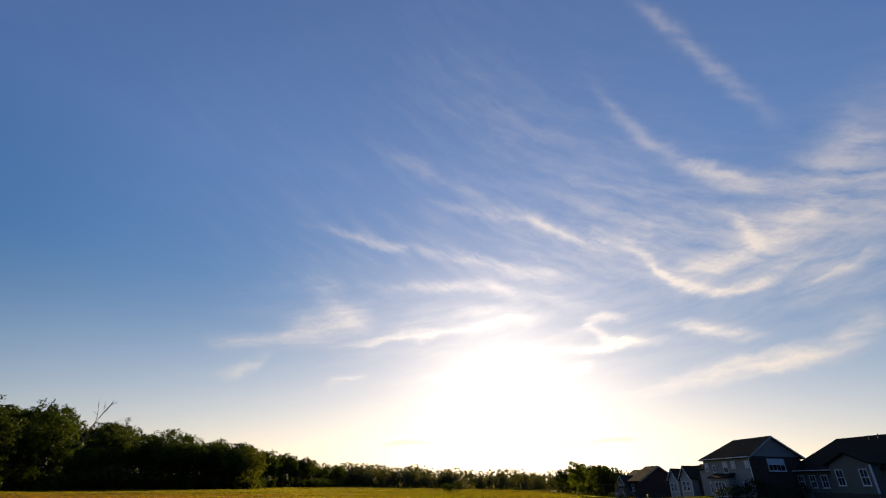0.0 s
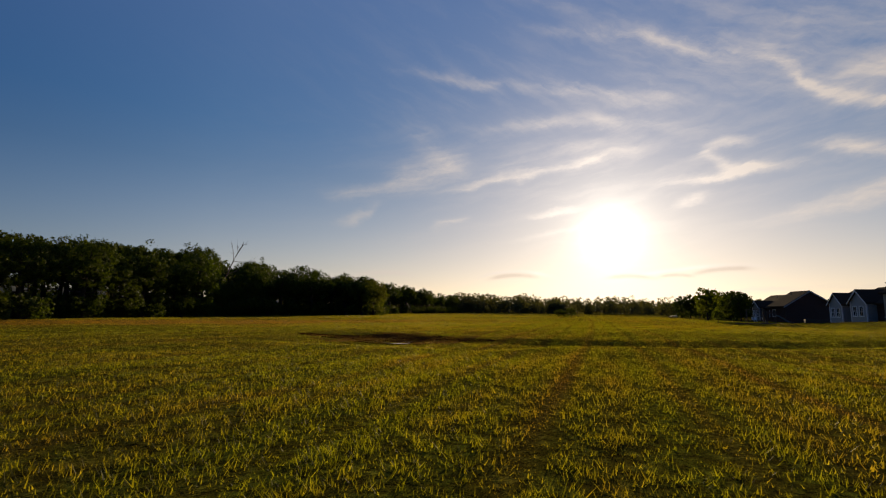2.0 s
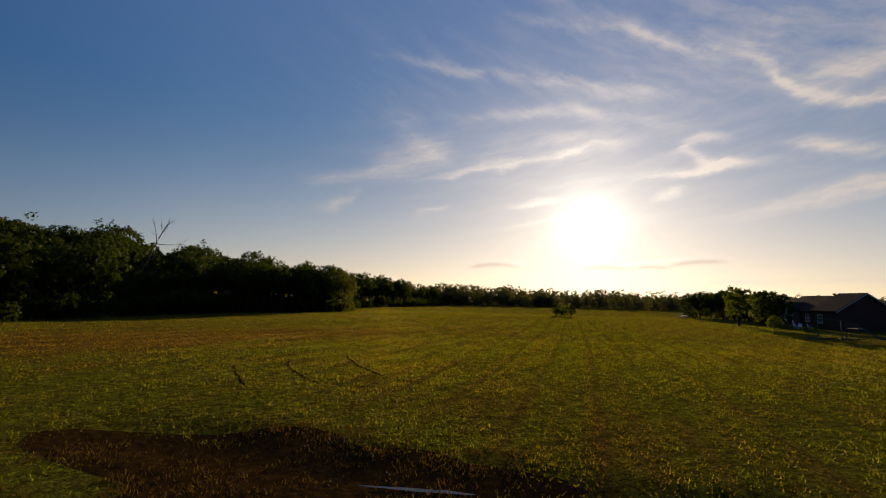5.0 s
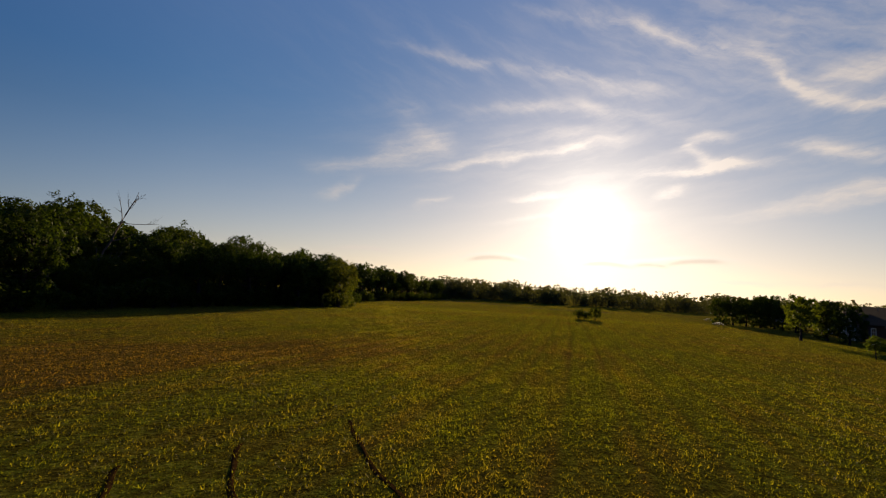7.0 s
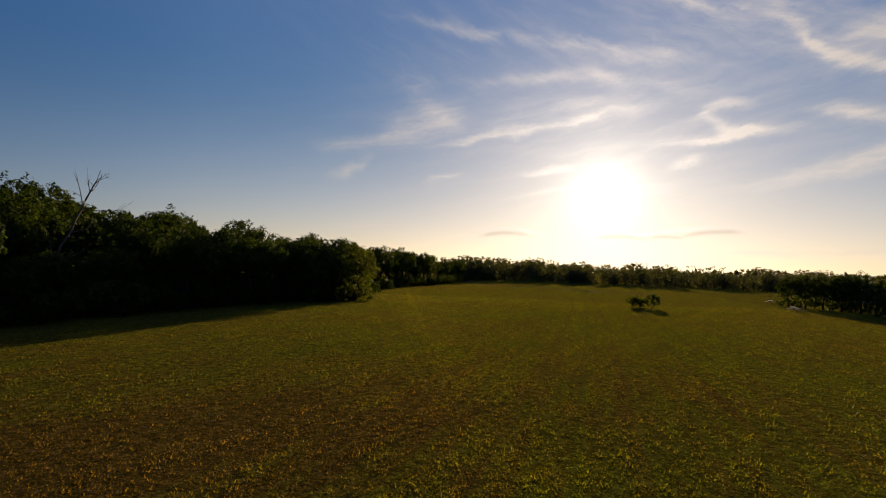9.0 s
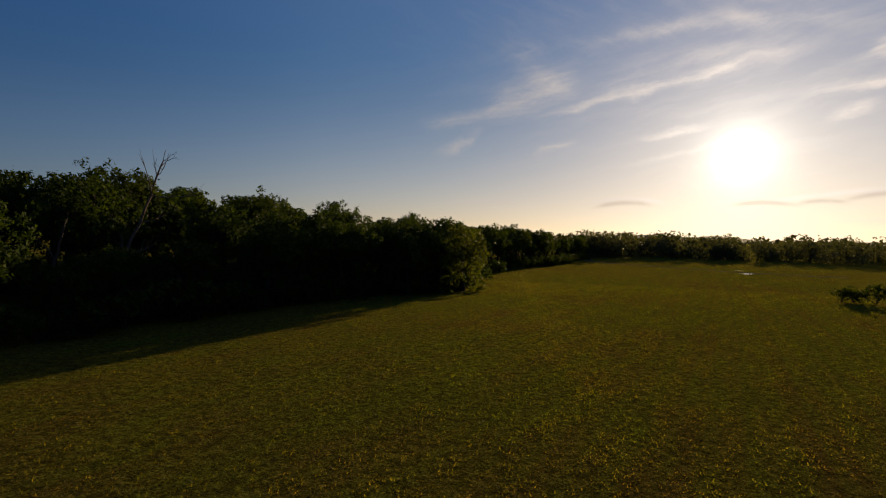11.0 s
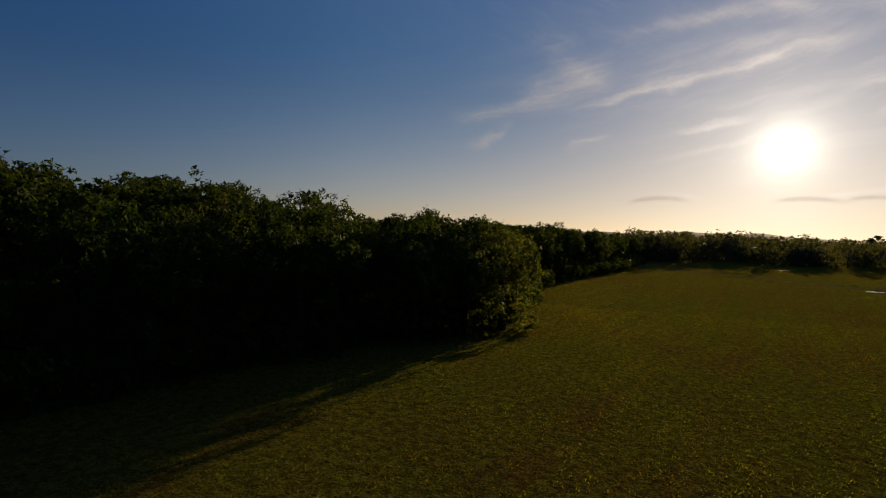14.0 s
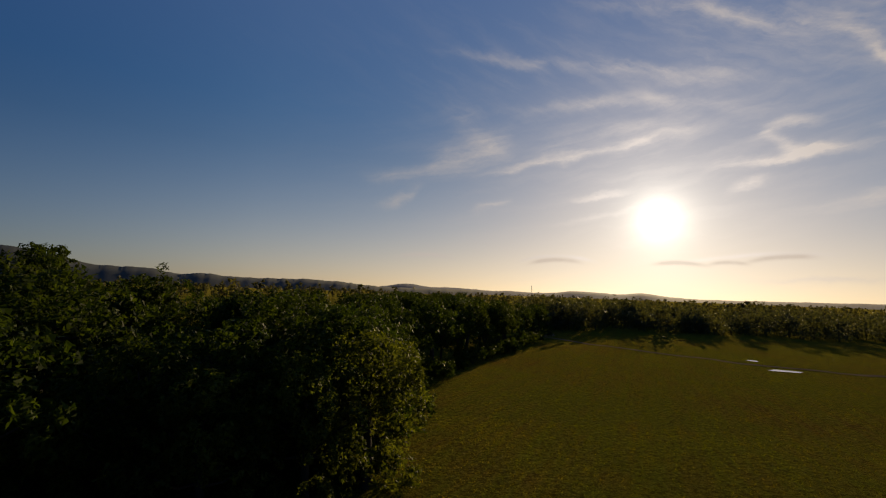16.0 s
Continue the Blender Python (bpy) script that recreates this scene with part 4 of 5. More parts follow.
# dead trees standing out of the wood
def snag(x, y, spine, limbs, seed, label):
    """A bare tree: a bent spine, limbs (start share, way, length) and finer twigs."""
    r = np.random.default_rng(seed)
    root = thing("dead_tree", pose(x, y, float(height(x, y)) - 0.1), label, "tree")
    S = np.array(spine, float)
    t = np.linspace(0, 1, 14)
    P = np.column_stack([np.interp(t, np.linspace(0, 1, len(S)), S[:, k]) for k in range(3)])
    P[1:-1, :2] += r.normal(size=(12, 2)) * 0.07
    rad = 0.17 * (1 - t) ** 0.9 + 0.018
    chunks = [tube(P, rad, 7)]

    def limb(p, d, ln, rd, depth):
        pts, rads, d = [p], [rd], np.array(d, float)
        for k in range(6):
            d = d / np.linalg.norm(d) + r.normal(size=3) * 0.12 + np.array([0, 0, 0.06])
            d /= np.linalg.norm(d)
            pts.append(pts[-1] + d * ln / 6)
            rads.append(rd * (1 - 0.8 * (k + 1) / 6))
        chunks.append(tube(pts, rads, 5))
        if depth:
            for k in range(3):
                j = int(r.integers(2, 6))
                side = d + r.normal(size=3) * 0.35
                limb(pts[j], side, ln * r.uniform(0.3, 0.55), rads[j] * 0.75, depth - 1)

    for share, way, ln in limbs:
        j = int(share * 13)
        limb(P[j], way, ln, max(0.03, rad[j] * 0.65), 1)
    v, f = join_np(chunks)
    part("trunk", mesh_np("trunk", v, f, DEADWOOD, True), None, root)
    return root


snag(-48.7, 101.9, [(0, -1, 0), (0, -1, 4.3), (0.6, 0, 7.6), (1.5, 0.8, 10.8), (2.6, 0.6, 12.8), (3.5, 0.4, 14.3), (3.9, 0.3, 15.4)],
     [(0.30, (0.56, 0.83, 0.45), 3.2), (0.27, (-0.15, -0.2, 1.0), 2.2), (0.18, (-0.45, -0.5, 0.8), 1.7), (0.54, (-0.12, -0.1, 1.0), 4.0), (0.56, (0.77, 0.64, 0.1), 4.4), (0.42, (0.5, 0.8, 0.15), 3.0), (0.72, (0.45, 0.5, 0.7), 2.3), (0.78, (0.35, 0.5, 0.9), 1.9), (0.70, (-0.1, 0.0, 1.0), 2.0), (0.85, (0.5, 0.6, 0.6), 1.4)], 5,
     "bare leafless dead tree rising above the wood's edge")
snag(-51.5, 97.0, [(0, 0, 0), (0.2, 0, 3), (0.5, 0, 5.5), (1.3, 0, 7.5), (2.0, 0, 9.2)],
     [(0.5, (-0.6, 0, 0.8), 2.6), (0.6, (-0.1, 0, 1.0), 2.4)], 9, "short bare dead tree among leafy ones")

# thicket standing alone in the meadow, with two heads
for x, y, s, sd in ((28.8, 140.2, 0.8, 1), (31.2, 139.7, 0.92, 2), (27.7, 140.6, 0.66, 3)):
    b = shrub("meadow_shrub", 300 + sd, 2.7, 1.5, LEAF_A, 1000, 0.17, "scraggly leafy shrub standing alone in the meadow", "shrubs in the meadow")
    b.matrix_world = Matrix.LocRotScale((x, y, float(height(x, y))), Euler((0, 0, sd)), (s, s, s))

# garden trees by the houses
garden = [grow_tree("garden_tree", 400 + i, 7.6, 2.9, 0.6, (LEAF_B, LEAF_A, LEAF_C)[i], 6000, 0.15, ("rounded leafy garden tree beside the lawns", "dense dark garden tree beside the lawns", "light green young tree at the lawn's edge")[i], 20, i < 2, 0.6) for i in range(3)]
for x, y, s, k in ((71.0, 160, 1.0, 0), (72.2, 156.5, 1.05, 0), (73.2, 153, 1.0, 1), (74.2, 149.5, 1.08, 0), (75, 146, 1.1, 0), (77, 152, 1.1, 1), (72.0, 139.5, 0.88, 1), (70.5, 134, 0.9, 1), (59.4, 109.5, 0.86, 1), (61.5, 116, 0.95, 1), (64, 119, 0.95, 1), (82, 160, 1.05, 1), (88, 155, 1.1, 0)):
    spread(garden[k], x, y, s, rng.uniform(0, 6.28), "trees by the gardens")
spread(garden[2], 53.4, 111.4, 1.0, 1.0, "trees by the gardens")
spread(garden[2], 43.0, 88.5, 0.36, 2.0, "trees by the gardens")
spread(garden[0], 84, 101, 1.12, 0.5, "trees by the gardens")
for p in garden:
    p.location = (95 + rng.uniform(0, 25), 175 + rng.uniform(0, 20), 0)

# ---- grass ----
def blades(name, cx, cy, per, tall, width, seed, mat, label, spread_r, clump=0.35):
    """Tufts of single blades rooted at (cx, cy)."""
    r = np.random.default_rng(seed)
    n = len(cx) * per
    x = np.repeat(cx, per) + r.normal(size=n) * spread_r
    y = np.repeat(cy, per) + r.normal(size=n) * spread_r
    tuft = np.repeat(r.uniform(0.5, 1.45, len(cx)) ** 1.4, per)
    lane = (0.93 * x - 0.34 * y + 0.004 * (x + 15) ** 2) / 2.7
    row = 1 - 0.55 * (np.abs(lane + 0.03 * wave(x, y, 0.3, 0.9) - np.floor(lane) - 0.5) < 0.075) + clump * wave(x, y, 2.1, 0.4) * wave(x, y, 0.7, 2.0)
    row = np.clip(row, 0.35, 1.9)
    h = tall * tuft * row * r.uniform(0.5, 1.25, n)
    a = r.uniform(0, 6.283, n)
    lean = h * r.uniform(0.15, 1.25, n)
    la = a + r.normal(size=n) * 0.8 + 1.57
    w = width * r.uniform(0.6, 1.4, n) * 0.5
    z = height(x, y)
    v = np.empty((n, 3, 3), np.float32)
    v[:, 0] = np.column_stack([x - w * np.cos(a), y - w * np.sin(a), z - 0.01])
    v[:, 1] = np.column_stack([x + w * np.cos(a), y + w * np.sin(a), z - 0.01])
    v[:, 2] = np.column_stack([x + lean * np.cos(la), y + lean * np.sin(la), z + h])
    return tagged(new(name, mesh_np(name, v.reshape(-1, 3), np.arange(n * 3).reshape(n, 3), mat)), label, "grass", kind="stuff")


def wet(x, y):
    """Bare mud and water keep the grass off."""
    return (((x + 4.2) / 0.7) ** 2 + ((y - 35.5) / 0.2) ** 2 < 1) | (((x + 4.6) / 5.1) ** 2 + ((y - 38.2) / 2.9) ** 2 < 0.75 + 0.6 * wave(x, y, 1.1, 0.7)) & (wave(x, y, 3.1, 0.5) > -0.55) | ((x - road_c[0]) ** 2 + (y - road_c[1]) ** 2 < 9.7 ** 2)


def field_mask(x, y):
    ex = np.interp(y, [p[1] for p in EDGE_PTS], [p[0] for p in EDGE_PTS])
    on_track = (x > -1) & (x < 56) & (np.abs(y - track_y(x)) < 2.6) | (((x - 1.0) / 1.8) ** 2 + ((y - 248.5) / 6.0) ** 2 < 1)
    return (x > ex - 1) & ~wet(x, y) & ~on_track


def sow(n, y0, y1, wide, grow, pull, seed):
    r = np.random.default_rng(seed)
    y = y0 + (y1 - y0) * r.random(n) ** pull
    half = wide + grow * (y - y0)
    x = half * np.sign(r.random(n) - 0.5) * r.random(n) ** 1.25 - 2 - 0.12 * np.maximum(0, y - 40)
    ok = field_mask(x, y) & (r.random(n) < 0.15 + (y - y0) / 14)          # thins out towards the nearer sowing
    return x[ok], y[ok]


x, y = sow(42000, -8, 26, 5, 1.0, 1.25, 1)
blades("grass", x, y, 9, 0.075, 0.012, 11, BLADES, "unmown green and straw grass blades", 0.08)
x, y = sow(96000, 12, 70, 26, 0.9, 1.15, 2)
blades("grass", x, y, 5, 0.058, 0.021, 12, WEEDS, "rough tufts of meadow grass", 0.16)
x, y = sow(96000, 46, 150, 46, 0.35, 1.2, 3)
blades("grass", x, y, 4, 0.064, 0.042, 13, WEEDS, "rough tufts of meadow grass", 0.28, 0.4)
x, y = sow(36000, 130, 268, 72, 0.35, 1.0, 4)
blades("grass", x, y, 4, 0.065, 0.07, 14, WEEDS, "far rough meadow grass", 0.5, 0.05)
r = np.random.default_rng(8)
x, y = r.uniform(-12, 2, 5200), r.uniform(34.5, 42, 5200)
ok = (((x + 4.6) / 5.1) ** 2 + ((y - 38.2) / 2.9) ** 2 < 1 + 0.35 * wave(x, y, 1.1, 0.7)) & (wave(x, y, 1.3, 0.2) > -0.5)
blades("sedge", x[ok], y[ok], 6, 0.075, 0.022, 15, SEDGE, "brown trampled sedge in the wet hollow", 0.12)

# ---- houses along the field's side ----
# local axes of a house: y runs along its garden front (which faces -x, to the field), x runs back to the street
def roof_bm(x0, x1, y0, y1, eave, ridge, over=0.4, hip0=0.0, hip1=0.0, along="y", thick=0.2):
    """Gable roof, hipped at an end where hip is more than 0; solid with soffit."""
    if along == "x":
        bm = roof_bm(y0, y1, x0, x1, eave, ridge, over, hip0, hip1, "y", thick)
        bmesh.ops.transform(bm, matrix=Matrix(((0, 1, 0, 0), (1, 0, 0, 0), (0, 0, 1, 0), (0, 0, 0, 1))), verts=bm.verts)
        return bm
    bm = bmesh.new()
    xm = (x0 + x1) / 2
    drop = over * (ridge - eave) / (xm - x0)
    zo = eave - drop
    a0, a1 = y0 - over, y1 + over
    r0, r1 = (y0 + hip0, y1 - hip1) if (hip0 or hip1) else (a0, a1)
    if not hip0:
        r0 = a0
    if not hip1:
        r1 = a1
    top = [(x0 - over, a0, zo), (x1 + over, a0, zo), (x1 + over, a1, zo), (x0 - over, a1, zo), (xm, r0, ridge), (xm, r1, ridge)]
    v = [bm.verts.new((x, y, z + thick)) for x, y, z in top]
    w = [bm.verts.new((x, y, z)) for x, y, z in top]
    bm.faces.new((v[0], v[4], v[5], v[3]))
    bm.faces.new((v[1], v[2], v[5], v[4]))
    bm.faces.new((w[3], w[5], w[4], w[0]))
    bm.faces.new((w[4], w[5], w[2], w[1]))
    bm.faces.new((v[1], w[1], w[2], v[2]))
    bm.faces.new((v[3], w[3], w[0], v[0]))
    for hip, i, j, k in ((hip0, 0, 1, 4), (hip1, 2, 3, 5)):
        if hip:
            bm.faces.new((v[i], v[j], v[k]))
            bm.faces.new((w[k], w[j], w[i]))
            bm.faces.new((v[i], w[i], w[j], v[j]))
        else:
            bm.faces.new((v[i], v[k], w[k], w[i]))
            bm.faces.new((v[k], v[j], w[j], w[k]))
    return bm


def window(parent, face, at, u, z, w, h, blind=0.0, bars=1, frame_mat=None, at_side=-1):
    """A framed window. face 'x': on a wall whose outside looks to -x at x = at, u along y; 'y': looks to -y at y = at, u along x."""
    frame_mat = frame_mat or WHITE

    def bx(bm, u0, u1, z0, z1, d0, d1):
        if face == "x":
            box_bm(at - d1, at - d0, u0, u1, z0, z1, 0, bm)
        else:
            box_bm(u0, u1, at - d1, at - d0, z0, z1, 0, bm)

    bm = bmesh.new()
    t = 0.09
    bx(bm, u - w / 2 - t, u - w / 2, z - t, z + h + t, -0.04, 0.07)
    bx(bm, u + w / 2, u + w / 2 + t, z - t, z + h + t, -0.04, 0.07)
    bx(bm, u - w / 2, u + w / 2, z + h, z + h + t, -0.04, 0.068)
    bx(bm, u - w / 2, u + w / 2, z - t, z, -0.04, 0.068)
    win = part("window", bm, frame_mat, parent, "white-framed window")
    bm = bmesh.new()
    bx(bm, u - w / 2, u + w / 2, z, z + h, 0.004, 0.012)
    part("pane", bm, GLASS, win)
    bm = bmesh.new()
    bx(bm, u - w / 2, u + w / 2, z + h * 0.48, z + h * 0.53, 0.012, 0.04)
    for k in range(bars):
        c = u - w / 2 + w * (k + 1) / (bars + 1)
        bx(bm, c - 0.02, c + 0.02, z, z + h * 0.478, 0.012, 0.035)
        bx(bm, c - 0.02, c + 0.02, z + h * 0.532, z + h, 0.012, 0.035)
    part("glazing_bar", bm, frame_mat, win)
    if blind:
        bm = bmesh.new()
        bx(bm, u - w / 2, u + w / 2, z + h * (1 - blind), z + h, 0.036, 0.046)
        part("blind", bm, BLIND, win, "pale window blind")
    bm = bmesh.new()
    bx(bm, u - w / 2 - 0.14, u + w / 2 + 0.14, z - t - 0.06, z - t - 0.002, -0.04, 0.12)
    part("sill", bm, frame_mat, win)
    return win


def gutter(parent, x, y0, y1, z):
    part("gutter", box_bm(x - 0.13, x - 0.01, y0, y1, z - 0.11, z), WHITE, parent, "white gutter")


def corner_board(parent, x, y, z1):
    part("corner_board", box_bm(x - 0.03, x + 0.12, y - 0.03, y + 0.12, -0.3, z1), WHITE, parent)


def gable_bm(x0, x1, y, eave, ridge, depth=0.25):
    return poly_bm([(x0, y, eave), (x1, y, eave), ((x0 + x1) / 2, y, ridge)], (0, depth, 0))


def gable_x_bm(y0, y1, x, eave, ridge, depth=0.25):
    return poly_bm([(x, y0, eave), (x, y1, eave), (x, (y0 + y1) / 2, ridge)], (depth, 0, 0))


def rake(parent, x0, x1, y, eave, ridge):
    """White boards along a gable's slopes."""
    xm = (x0 + x1) / 2
    for s, e in ((x0, xm), (x1, xm)):
        bm = poly_bm([(s, y, eave - 0.02), (e, y, ridge - 0.02), (e, y, ridge - 0.24), (s, y, eave - 0.24)], (0, 0.05, 0))
        part("rake_board", bm, TRIM, parent)


def rake_x(parent, y0, y1, x, eave, ridge):
    ym = (y0 + y1) / 2
    for s, e in ((y0, ym), (y1, ym)):
        bm = poly_bm([(x, s, eave - 0.02), (x, e, ridge - 0.02), (x, e, ridge - 0.22), (x, s, eave - 0.22)], (0.05, 0, 0))
        part("rake_board", bm, WHITE, parent)


def roof_vent(parent, x, y, z):
    bm = bmesh.new()
    bmesh.ops.create_cone(bm, cap_ends=True, segments=10, radius1=0.07, radius2=0.07, depth=0.7, matrix=Matrix.Translation((x, y, z)))
    part("vent_pipe", bm, CONCRETE, parent, "pale vent pipe")


# two-storey house with a brick end
hA = thing("house", pose(53.7, 59.3, 0.4, 0, 0, -5), "two-storey house with grey siding, brick end and dark shingle roof", "house")
L, W, E, R = 10.4, 7.5, 5.45, 7.9
part("wall", box_bm(0, W, 0.14, L, -0.6, E), SIDING_GREY, hA, "grey lap siding walls")
part("brick_end", box_bm(0.02, W - 0.02, 0, 0.136, -0.6, E), BRICK, hA, "dark red brick end wall")
part("gable", gable_bm(0.05, W - 0.05, -0.004, E + 0.004, R - 0.02, 0.3), SIDING_GREY, hA, "grey siding gable")
part("roof", roof_bm(0, W, 0, L, E + 0.02, R, 0.42, 0, 3.0), SHINGLE, hA, "dark brown shingle roof")
rake(hA, -0.42, W + 0.42, -0.48, E - 0.1, R + 0.18)
gutter(hA, -0.42, -0.4, L + 0.4, E - 0.05)
corner_board(hA, 0, 0.14, E)
part("wing_wall", box_bm(1.2, 7.2, L + 0.002, L + 3.2, -0.6, 4.2), SIDING_GREY, hA)
part("wing_roof", roof_bm(1.2, 7.2, L - 2.2, L + 3.2, 4.22, 6.2, 0.35, 0, 2.6), SHINGLE, hA)
for u, z, w, h, b in ((0.75, 4.15, 0.55, 0.7, 0.9), (3.5, 4.15, 0.7, 0.75, 0.9), (5.3, 3.55, 0.85, 1.35, 0.55), (7.9, 3.7, 0.5, 0.8, 0.0), (9.6, 3.9, 0.6, 0.9, 0.7), (1.6, 1.1, 1.2, 1.2, 0.0), (9.3, 0.9, 0.7, 1.4, 0.2)):
    window(hA, "x", 0.0, u, z, w, h, b, 1 if w < 1 else 2)
window(hA, "y", 0.0, 3.7, 3.75, 2.3, 1.35, 0.5, 3)
part("bay", box_bm(-1.1, -0.002, 3.8, 7.8, -0.6, 2.75), SIDING_GREY, hA, "boxed bay with glazed doors")
part("bay_roof", poly_bm([(-1.4, 3.5, 2.76), (-1.4, 8.1, 2.76), (0, 8.1, 3.35), (0, 3.5, 3.35)], (0, 0, 0.12)), SHINGLE, hA)
for u in (5.0, 5.75, 6.5):
    window(hA, "x", -1.1, u, 0.5, 0.58, 1.75, 0, 1)
roof_vent(hA, 2.2, 3.4, 7.1)
roof_vent(hA, 4.6, 9.4, 6.9)

# low house with a hipped roof and a gabled projection
hB = thing("house", pose(57.5, 46.6, 0.85, 0, 0, -5), "single-storey house with tan siding and a broad hipped roof", "house")
part("wall", box_bm(1.5, 11, -6, 13.4, -0.8, 3.4), SIDING_TAN, hB, "tan lap siding walls")
part("projection", box_bm(0, 1.498, 0, 5.4, -0.8, 3.75), SIDING_TAN, hB)
part("projection_gable", gable_x_bm(0.02, 5.38, -0.004, 3.754, 4.85, 0.5), SIDING_TAN, hB)
part("projection_roof", roof_bm(0, 5.0, 0, 5.4, 3.78, 4.9, 0.35, 0, 0, "x"), SHINGLE, hB)
part("roof", roof_bm(1.5, 11, -6, 13.4, 3.42, 7.0, 0.45, 3.8, 4.0), SHINGLE, hB, "dark shingle hipped roof")
gutter(hB, 1.05, 5.8, 12.5, 3.32)
for u in (1.05, 4.2):
    window(hB, "x", 0.0, u, 1.6, 0.85, 1.55, 0, 1)
for u in (8.2, 10.0, 11.9):
    window(hB, "x", 1.5, u, 1.35, 0.8, 1.3, 0, 1)
roof_vent(hB, 5.6, 4.2, 6.8)
roof_vent(hB, 5.6, 2.9, 6.9)
corner_board(hB, 0, 0, 3.7)


def small_house(x, y, z, turn, label, front=3.0, wide=8.6, deep=8.5, eave=2.75, ridge=5.0, wall=None, bay=SIDING_WHITE, roof=None, peak=4.5, with_bay=True):
    """A single-storey house with a white gabled bay towards the field."""
    h = thing("house", pose(x, y, z, 0, 0, turn), label, "house")
    part("wall", box_bm(1.3, 1.3 + deep, -wide * 0.45, wide * 0.55, -0.7, eave), wall or BRICK, h)
    part("roof", roof_bm(1.3, 1.3 + deep, -wide * 0.45, wide * 0.55, eave + 0.02, ridge, 0.4, 0, 0), roof or SHINGLE_B, h, "brown shingle roof")
    for yy in (-wide * 0.45, wide * 0.55 - 0.3):
        part("gable", gable_bm(1.35, 1.25 + deep, yy + 0.004, eave + 0.004, ridge - 0.05, 0.28), wall or BRICK, h)
    rake(h, 0.9, 1.7 + deep, -wide * 0.45 - 0.46, eave - 0.12, ridge + 0.16)
    if not with_bay:
        window(h, "x", 1.3, 1.5, 0.95, 1.0, 1.3, 0, 1)
        roof_vent(h, 4.5, 1.0, ridge - 0.2)
        return h
    part("bay", box_bm(0, 1.298, 0, front, -0.7, eave + 0.2), bay, h, "white siding bay")
    part("bay_gable", gable_x_bm(0.02, front - 0.02, -0.004, eave + 0.204, peak, 0.4), bay, h)
    part("bay_roof", roof_bm(0, 4.2, 0, front, eave + 0.22, peak + 0.04, 0.28, 0, 0, "x"), roof or SHINGLE_B, h)
    rake_x(h, -0.28, front + 0.28, -0.33, eave + 0.05, peak + 0.15)
    window(h, "x", 0.0, front * 0.32, 0.95, 0.62, 1.3, 0, 1)
    window(h, "x", 0.0, front * 0.72, 0.95, 0.62, 1.3, 0, 1)
    window(h, "x", 1.3, -wide * 0.22, 0.95, 0.9, 1.3, 0, 1)
    corner_board(h, 0, 0, eave + 0.2)
    corner_board(h, 0, front - 0.1, eave + 0.2)
    roof_vent(h, 4.5, 1.0, ridge - 0.2)
    return h


small_house(56.6, 76.0, 0.55, -5, "single-storey brick house with a white gabled bay", eave=2.7, peak=4.5)
small_house(60.2, 84.6, 0.35, -5, "single-storey brick house with a white bay window", eave=2.8, ridge=5.2, peak=4.55, front=2.8)
small_house(63.4, 106.0, 0.2, -7, "single-storey dark brick house with a broad gable", with_bay=False, front=2.6, wide=5.5, deep=9.0, eave=3.0, ridge=5.9, peak=4.3)
small_house(70.3, 120.5, 0.1, -8, "single-storey brick house with a pale gabled porch", bay=SIDING_TAN, front=3.2, wide=11, deep=9.0, eave=2.9, ridge=5.8, peak=4.4)
small_house(80.0, 136.0, 0.1, -8, "low brick house among garden trees", front=3.0, wide=11, deep=9.0, eave=2.9, ridge=5.6, peak=4.3)
small_house(92.0, 150.0, 0.1, -10, "low brick house behind garden trees", front=3.0, wide=12, deep=10.0, eave=2.9, ridge=5.6, peak=4.3)
for hx, hy, t in ((118, 205, -12), (131, 222, -12), (146, 214, -16)):
    small_house(hx, hy, 0.3, t, "far low house with a long brown roof", front=4, wide=22, deep=12, eave=3.0, ridge=6.0, peak=4.6, wall=SIDING_TAN)

# dark junipers before the two-storey house
for i, (x, y, s) in enumerate(((50.9, 60.5, 0.85), (51.3, 63.0, 0.7), (52.0, 57.6, 0.95), (52.6, 55.6, 0.8), (51.6, 59.0, 0.7), (53.6, 52.6, 0.75))):
    b = shrub("juniper", 500 + i, 2.3, 1.5, LEAF_PINE, 900, 0.11, "dark clipped evergreen shrub beside the house", "shrubs by the house")
    b.matrix_world = Matrix.LocRotScale((x, y, float(height(x, y)) - 0.02), Euler((0, 0, i)), (s, s, s))

# board fence before the low house
fence = thing("garden_fence", pose(54.9, 52.2, float(height(54.9, 48)) - 0.05, 0, 0, -85), "dark weathered board fence round a garden", "fence")
board = part("board", box_bm(0, 0.14, -0.012, 0.012, 0.05, 1.5, 0.004), WOOD, fence)
for k in range(1, 66):
    b = new("board", board.data)
    b.parent, b.location = fence, (k * 0.155, 0, 0.02 * math.sin(k * 2.3))
for k in range(6):
    part("post", box_bm(k * 2.0 - 0.05, k * 2.0 + 0.05, 0.05, 0.15, -0.2, 1.58, 0.008), WOOD, fence)
for z in (0.35, 1.2):
    part("rail", box_bm(0, 10.2, 0.014, 0.05, z, z + 0.09, 0.004), WOOD, fence)

# ---- loose things on the lawns ----
def bar(p, q, r, bm=None, sides=8):
    bm = bm or bmesh.new()
    p, q = Vector(p), Vector(q)
    m = Matrix.Translation((p + q) / 2) @ (q - p).to_track_quat("Z", "Y").to_matrix().to_4x4()
    bmesh.ops.create_cone(bm, cap_ends=True, segments=sides, radius1=r, radius2=r, depth=(q - p).length, matrix=m)
    return bm


